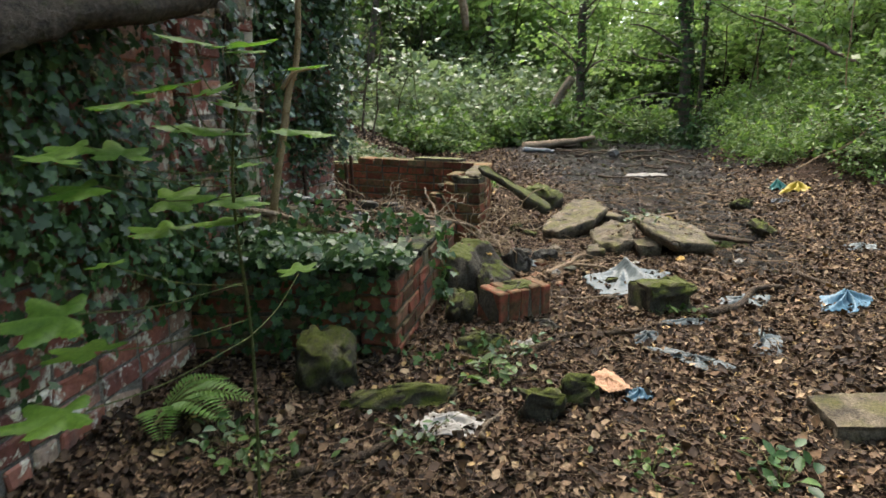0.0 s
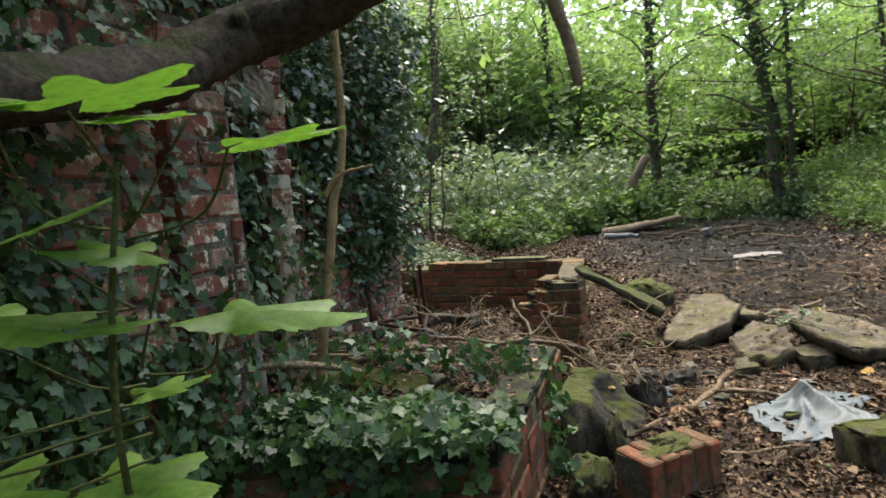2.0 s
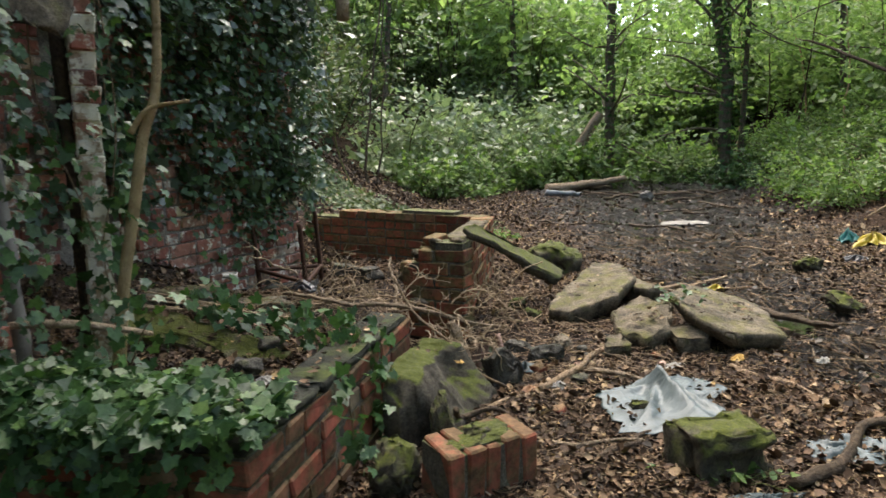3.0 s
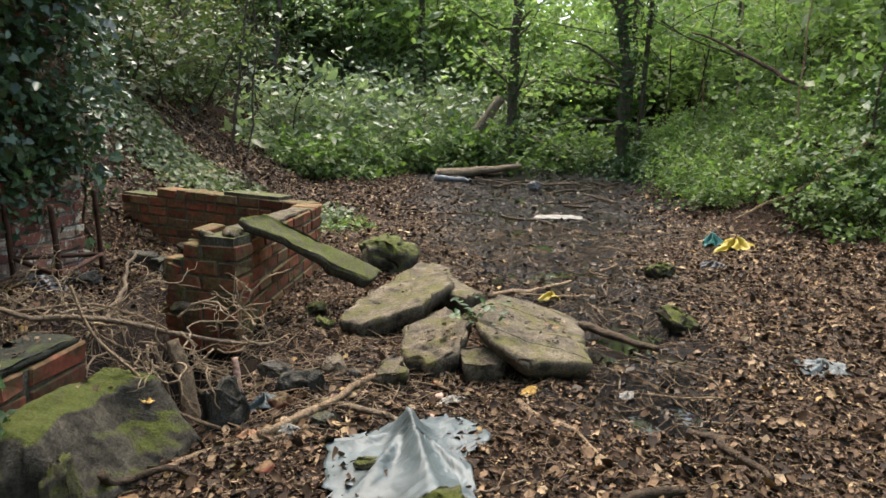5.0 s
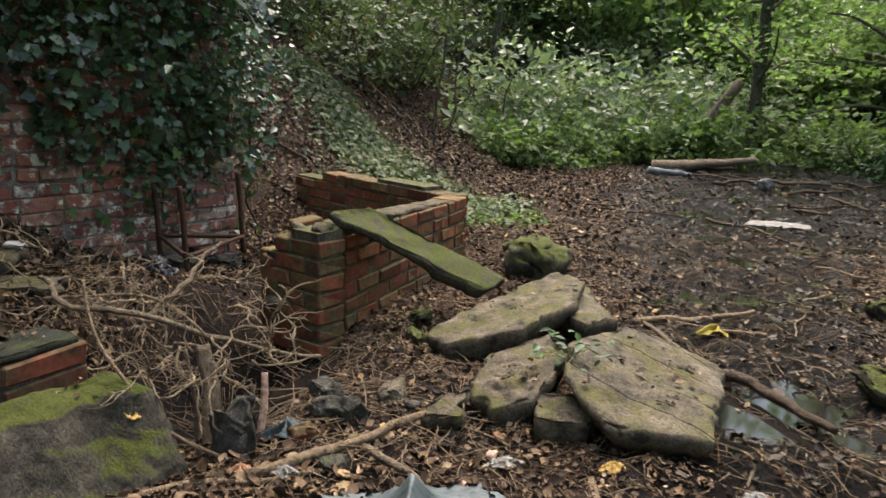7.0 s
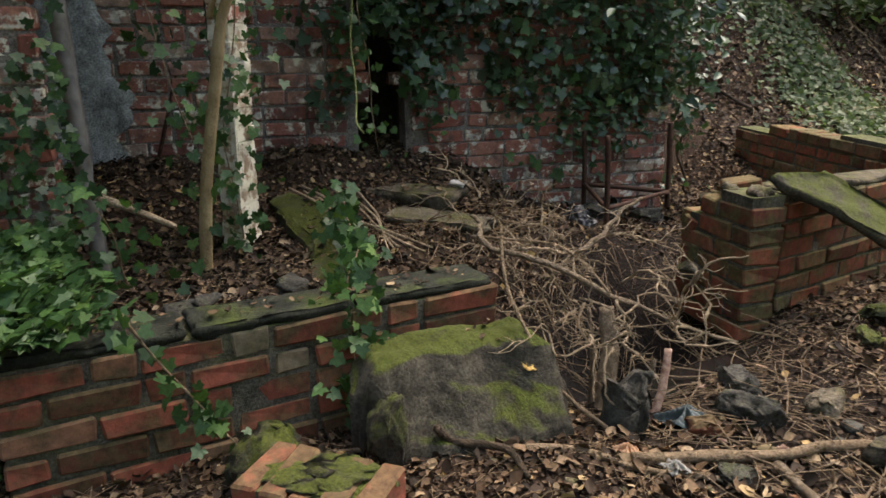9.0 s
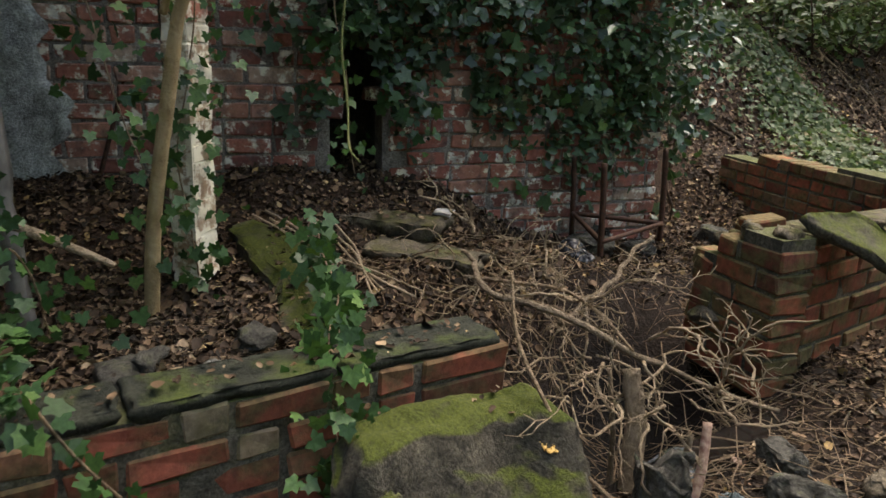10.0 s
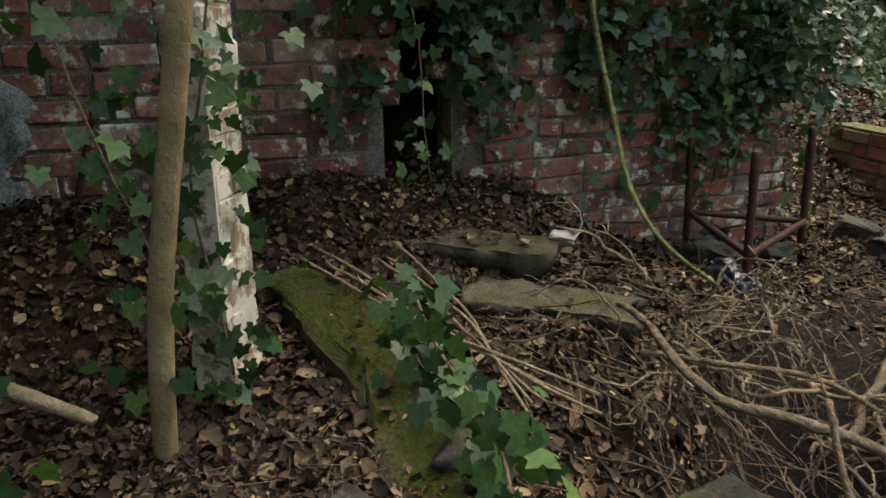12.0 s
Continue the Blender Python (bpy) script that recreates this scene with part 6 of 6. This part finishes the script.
# holly growing over the wall's end
n = 3600
c = np.array([[-1.75, 7.2, 2.3], [-1.5, 7.8, 1.9], [-1.35, 8.1, 1.5], [-1.7, 8.2, 2.4], [-2.0, 6.6, 2.5], [-1.5, 8.4, 2.9], [-1.9, 8.9, 2.2]])
k = g.integers(0, len(c), n)
p = c[k] + g.normal(size=(n, 3)) * np.array([0.2, 0.24, 0.36])
ivy_patch("holly", p, g.normal(size=(n, 3)) * 0.6 + np.array([0.5, -0.4, 0.6]), 0.065 * np.clip(g.lognormal(0, 0.3, n), 0.5, 1.8), "dark holly growing over the wall's end", 508, HOLLY, OVAL)
for i in range(9):
    q = c[i % 7] + g.normal(size=3) * 0.15
    st = limb("holly_sapling", [(q[0] - 0.05, q[1] + 0.05, float(land(q[0], q[1]))), (q[0], q[1], q[2] * 0.5), tuple(q + np.array([0.05, -0.03, 0.3]))], [0.012, 0.008], ROTWOOD, crook=0.03, n=14, sides=6)
    tagged(st, "thin dark holly sapling against the wall", "sapling", "holly saplings")
# ground ivy running down the left bank
n = 5200
s, o = g.random(n), g.normal(0, 0.34, n)
x, y = 0.5 - 3.5 * s + o * 0.35, 10.7 + 1.5 * s + o
p = on_land(x, y)
p[:, 2] += 0.03 + 0.06 * g.random(n)
ivy_patch("ground_ivy", p, land_normal(x, y) + g.normal(size=p.shape) * 0.4, 0.065 * g.uniform(0.6, 1.3, n), "band of ground ivy down the leafy bank", 506, DARKLEAF)
n = 1500
x, y = g.uniform(-0.2, 1.4, n), g.uniform(8.7, 11.5, n)
keep = rolling(x, y, 2.5, 63) > 0.25
p = on_land(x[keep], y[keep])
p[:, 2] += 0.03 + 0.05 * g.random(len(p))
ivy_patch("ground_ivy", p, np.array([0, 0, 1.0]) + g.normal(size=p.shape) * 0.4, 0.055 * g.uniform(0.6, 1.3, len(p)), "sparse green seedlings behind the brick wall", 507, BRAMBLE, OVAL)


def trail(name, ctrl, count, spread, size, label, seed, mat=IVY, r=0.004):
    """A climbing stem with leaves along it."""
    root = thing(name, tuple(ctrl[0]), label, "ivy", "ivy trails")
    c = np.array(ctrl, dtype=float) - np.array(ctrl[0])
    limb("stem", c, [r, r * 0.7], TWIG, root, n=26, sides=5, crook=0.008, seed=seed)
    g = np.random.default_rng(seed)
    line = curve_pts(c, 120)
    i = (g.random(count) * 119).astype(int)
    p = line[i] + g.normal(size=(count, 3)) * spread
    nrm = np.array([0.75, -0.5, 0.5]) + g.normal(size=(count, 3)) * 0.6
    tips = np.array([0, 0, -1.0]) + g.normal(size=(count, 3)) * 0.6
    leaf_part("leaves", p, nrm, size * g.uniform(0.55, 1.3, count), IVYSHAPE, mat, seed, root, tips)
    return root


trail("ivy_trail", [(-1.0, 5.0, 0.58), (-0.8, 4.9, 0.52), (-0.5, 4.76, 0.5), (-0.3, 4.64, 0.49), (-0.1, 4.5, 0.46), (0.0, 4.45, 0.25), (0.04, 4.44, 0.1)], 260, 0.055, 0.06, "bright ivy trailing over the low wall", 601)
trail("ivy_trail", [(-0.02, 3.75, 0.62), (-0.02, 3.85, 0.4), (0.0, 3.95, 0.2), (0.12, 4.05, 0.05)], 55, 0.03, 0.055, "ivy hanging down the low wall", 602)
trail("ivy_trail", [(-1.2, 4.55, 0.4), (-1.22, 4.52, 0.9), (-1.16, 4.6, 1.4), (-1.2, 4.62, 2.3)], 240, 0.1, 0.056, "ivy climbing the white brick jamb", 603)
trail("ivy_trail", [(-1.25, 4.2, 2.1), (-1.28, 4.25, 1.5), (-1.18, 4.3, 1.1), (-1.1, 4.4, 0.6)], 100, 0.08, 0.058, "ivy hanging in the doorway", 604)
trail("ivy_trail", [(-1.75, 5.6, 2.4), (-1.7, 5.55, 1.6), (-1.62, 5.55, 1.1), (-1.6, 5.6, 0.65)], 70, 0.07, 0.06, "ivy hanging before the brick wall", 605)
trail("ivy_trail", [(-0.9, 3.95, 0.4), (-0.8, 3.9, 0.65), (-0.7, 3.85, 0.75)], 55, 0.12, 0.058, "ivy spreading behind the low wall", 606)
trail("ivy_trail", [(-0.15, 3.35, 0.02), (0.05, 3.3, 0.05), (0.25, 3.2, 0.04)], 60, 0.06, 0.05, "ivy creeping over the leaf litter", 607)
hang = limb("creeper", [(-0.3, 4.7, 2.4), (-0.2, 4.62, 1.6), (-0.16, 4.58, 1.3), (-0.08, 4.55, 1.13), (0.0, 4.5, 1.07), (0.08, 4.48, 1.04)], [0.003, 0.0032, 0.002], STEM, crook=0.006, n=22)
tagged(hang, "thin bare creeper hanging over the pit", "creeper")

# ---- saplings, bough and near leaves ----
sap = thing("sapling", (-1.13, 4.33, 0.28), "slim pale-barked sapling in the doorway", "tree")
limb("trunk", [(0, 0, -0.08), (0.045, 0.035, 0.4), (0.125, 0.105, 0.9), (0.155, 0.135, 1.1), (0.22, 0.2, 1.45), (0.24, 0.22, 2.6)], [0.03, 0.026, 0.024, 0.02, 0.016], PALEBARK, sap, n=24, sides=10, rough=0.03)
limb("branch", [(0.12, 0.1, 1.12), (0.2, 0.12, 1.22), (0.36, 0.16, 1.25)], [0.014, 0.01, 0.007], PALEBARK, sap)
BO = np.array([-1.6, 1.3, 0.0])
bough = thing("bough_tree", tuple(BO), "rough-barked tree with a thick low bough over the ruin", "tree")
limb("trunk", np.array([(-1.6, 1.3, -0.2), (-1.66, 1.2, 1.2), (-1.8, 1.1, 3.0), (-1.7, 1.2, 5.2)]) - BO, [0.2, 0.16, 0.14, 0.08], BARK, bough, n=30, sides=14, rough=0.06, crook=0.02)
bough_limb = limb("bough", np.array([(-1.62, 1.3, 1.0), (-1.5, 1.9, 1.45), (-1.27, 2.6, 1.66), (-1.12, 3.15, 1.8), (-0.93, 3.44, 1.95), (-0.6, 3.44, 2.03), (-0.33, 3.42, 2.15), (-0.2, 3.5, 2.6)]) - BO, [0.12, 0.1, 0.082, 0.092, 0.1, 0.085, 0.06, 0.05], BARK, bough, n=54, sides=14, rough=0.06, crook=0.02)
limb("knot", np.array([(-0.93, 3.4, 1.95), (-0.93, 3.35, 1.97), (-0.92, 3.32, 1.98)]) - BO, [0.045, 0.035, 0.015], BARK, bough_limb)
# unseen leaves added overhead to keep sky light off the ruin
gb = np.random.default_rng(640)
nb = 11000
shade_leaf_at = np.stack([gb.normal(-2.1, 0.75, nb), gb.normal(3.6, 1.7, nb), gb.uniform(2.9, 5.2, nb)], 1)
leaf_part("crown", shade_leaf_at - BO, gb.normal(size=(nb, 3)) * 0.5 + np.array([0, 0, 1.0]), 0.12 * gb.uniform(0.6, 1.4, nb), DIAMOND, DARKLEAF, 641, bough)
spur = limb("dead_spur", [(0.02, 3.5, 2.4), (0.06, 3.4, 2.05), (0.12, 3.36, 1.66)], [0.032, 0.028, 0.016], PALETWIG, crook=0.01, n=14)
tagged(spur, "pale dead spur hanging from the bough", "branch")

lobes = []
for k in range(67):
    t = radians(-148 + 296 * k / 66)
    r = (0.9 - 0.36 * (abs(t) / 2.6) ** 1.6) * (0.8 + 0.2 * math.cos(t * 360 / 57)) + 0.02 * (-1) ** k
    lobes.append((math.sin(t) * r * 0.62, 0.26 + math.cos(t) * r * 0.74, 0.06 * math.cos(t * 360 / 57) * r - 0.1 * r * r))
PALM = (np.array([(0, 0.22, 0.0)] + lobes), np.array([(0, k, k + 1) for k in range(1, len(lobes))]))
SYC_AT = [(-0.48, 1.79, 1.46, 0.19), (-0.64, 1.74, 1.45, 0.15), (-0.51, 1.88, 1.43, 0.13), (-0.34, 1.82, 1.42, 0.14), (-0.67, 1.72, 1.34, 0.17), (-0.59, 1.86, 1.34, 0.14), (-0.74, 1.58, 1.33, 0.16), (-0.54, 1.87, 1.27, 0.13), (-0.35, 1.79, 1.26, 0.18), (-0.63, 1.79, 1.25, 0.20), (-0.55, 1.82, 1.23, 0.10), (-0.54, 1.92, 1.16, 0.10), (-0.83, 1.49, 1.23, 0.15), (-0.75, 1.58, 1.19, 0.17), (-0.82, 1.43, 1.21, 0.15), (-0.80, 1.45, 1.16, 0.16), (-0.67, 1.78, 1.10, 0.18), (-0.55, 1.87, 1.08, 0.18), (-0.77, 1.79, 1.00, 0.18), (-0.62, 1.90, 0.99, 0.21), (-0.95, 1.87, 0.89, 0.13), (-0.52, 2.39, 0.72, 0.17), (-0.85, 1.36, 0.90, 0.20), (-0.84, 1.48, 0.78, 0.19), (-0.78, 1.22, 0.72, 0.20)]
syc = thing("sycamore_sapling", (-0.62, 2.05, 0.0), "young sycamore with broad bright green leaves", "plant")
SB = np.array([-0.62, 2.05, 0.0])
limb("trunk", [(0, 0, -0.05), (0.03, -0.05, 0.6), (0.05, -0.2, 1.1), (0.1, -0.22, 1.42)], [0.006, 0.005, 0.003], STEM, syc, n=18, sides=6)
g = np.random.default_rng(701)
for k, (x, y, z, s) in enumerate(SYC_AT):
    p = np.array([x, y, z]) - SB
    tip = np.array([p[0] - 0.05, 0.05, -0.05]) + g.normal(size=3) * np.array([0.15, 0.15, 0.03])
    nrm = np.array([[0.05, -0.12, 1.0]]) + g.normal(size=(1, 3)) * 0.12
    blade = leaf_part("leaf", p[None] - unit(tip)[None] * s * 0.5, nrm, np.array([s]), PALM, SYCAMORE, 710 + k, syc, tip[None])
    st = np.array([0.04, -0.12, min(max(p[2] - 0.08, 0.05), 1.35)]) * np.array([min(1, p[2]), min(1, p[2]), 1])
    limb("leaf_stalk", [st, (st + p) / 2 + np.array([0, 0, -0.02]), p - unit(tip) * s * 0.4], [0.002, 0.0016], STEM, blade, sides=5)


def fern(loc, length, fronds, seed, label, spread=(0, 360)):
    g = np.random.default_rng(seed)
    root = thing("fern", loc, label, "fern", "ferns")
    for k in range(fronds):
        a = radians(spread[0] + (spread[1] - spread[0]) * (k + 0.5) / fronds + g.normal() * 8)
        d = np.array([math.cos(a), math.sin(a), 0])
        l = length * g.uniform(0.7, 1.1)
        line = curve_pts([(0, 0, 0), d * l * 0.45 + np.array([0, 0, 0.28 * l]), d * l + np.array([0, 0, 0.16 * l])], 24)
        sd = np.cross(d, (0, 0, 1.0))
        pos, tips, size = [], [], []
        for q in range(3, 24):
            for sgn in (-1, 1):
                pos.append(line[q])
                tips.append(sd * sgn + d * 0.45 + np.array([0, 0, -0.12]))
                size.append(l * 0.3 * math.sin(math.pi * (q / 24) ** 0.75 * 0.93 + 0.12) * 1.0 + 0.006)
        blade = leaf_part("frond", np.array(pos), np.tile([0.0, 0.0, 1.0], (len(pos), 1)), np.array(size), (DIAMOND[0] * np.array([0.3, 1, 0.5]), DIAMOND[1]), FERN, seed + k, root, np.array(tips))
        limb("stalk", line, [0.003, 0.001], STEM, blade, n=12, sides=4)
    return root


fern((-1.22, 2.72, 0.02), 0.42, 7, 801, "green fern at the foot of the wall", (-70, 60))
for i, (x, y, s) in enumerate(((1.2, 2.2, 0.06), (0.22, 3.1, 0.06), (-0.1, 2.5, 0.04), (-0.7, 2.3, 0.05), (1.75, 5.98, 0.05), (1.45, 4.08, 0.05), (0.35, 3.35, 0.05), (0.75, 2.25, 0.035), (-0.85, 2.5, 0.06))):
    g = np.random.default_rng(820 + i)
    zt = 0.24 if (x, y) == (1.75, 5.98) else float(land(x, y))
    root = thing("seedling", (x, y, zt), "small green bramble seedling in the leaf litter", "plant", "seedlings")
    p = g.normal(size=(38, 3)) * np.array([0.1, 0.08, 0.025]) + np.array([0, 0, 0.06])
    leaf_part("leaves", p, g.normal(size=p.shape) * 0.35 + np.array([0, 0, 1]), s * g.uniform(0.6, 1.3, 38), OVAL, BRAMBLE if i % 2 else IVY, 830 + i, root)
    sv, sf = many_tubes([curve_pts([(0, 0, -0.01), q * 0.5 + np.array([0, 0, 0.02]), q], 5) for q in p[:14]], [[0.002, 0.001]] * 14, 4)
    tagged(shaped("brush", sv, sf, STEM, root), kind="stuff")
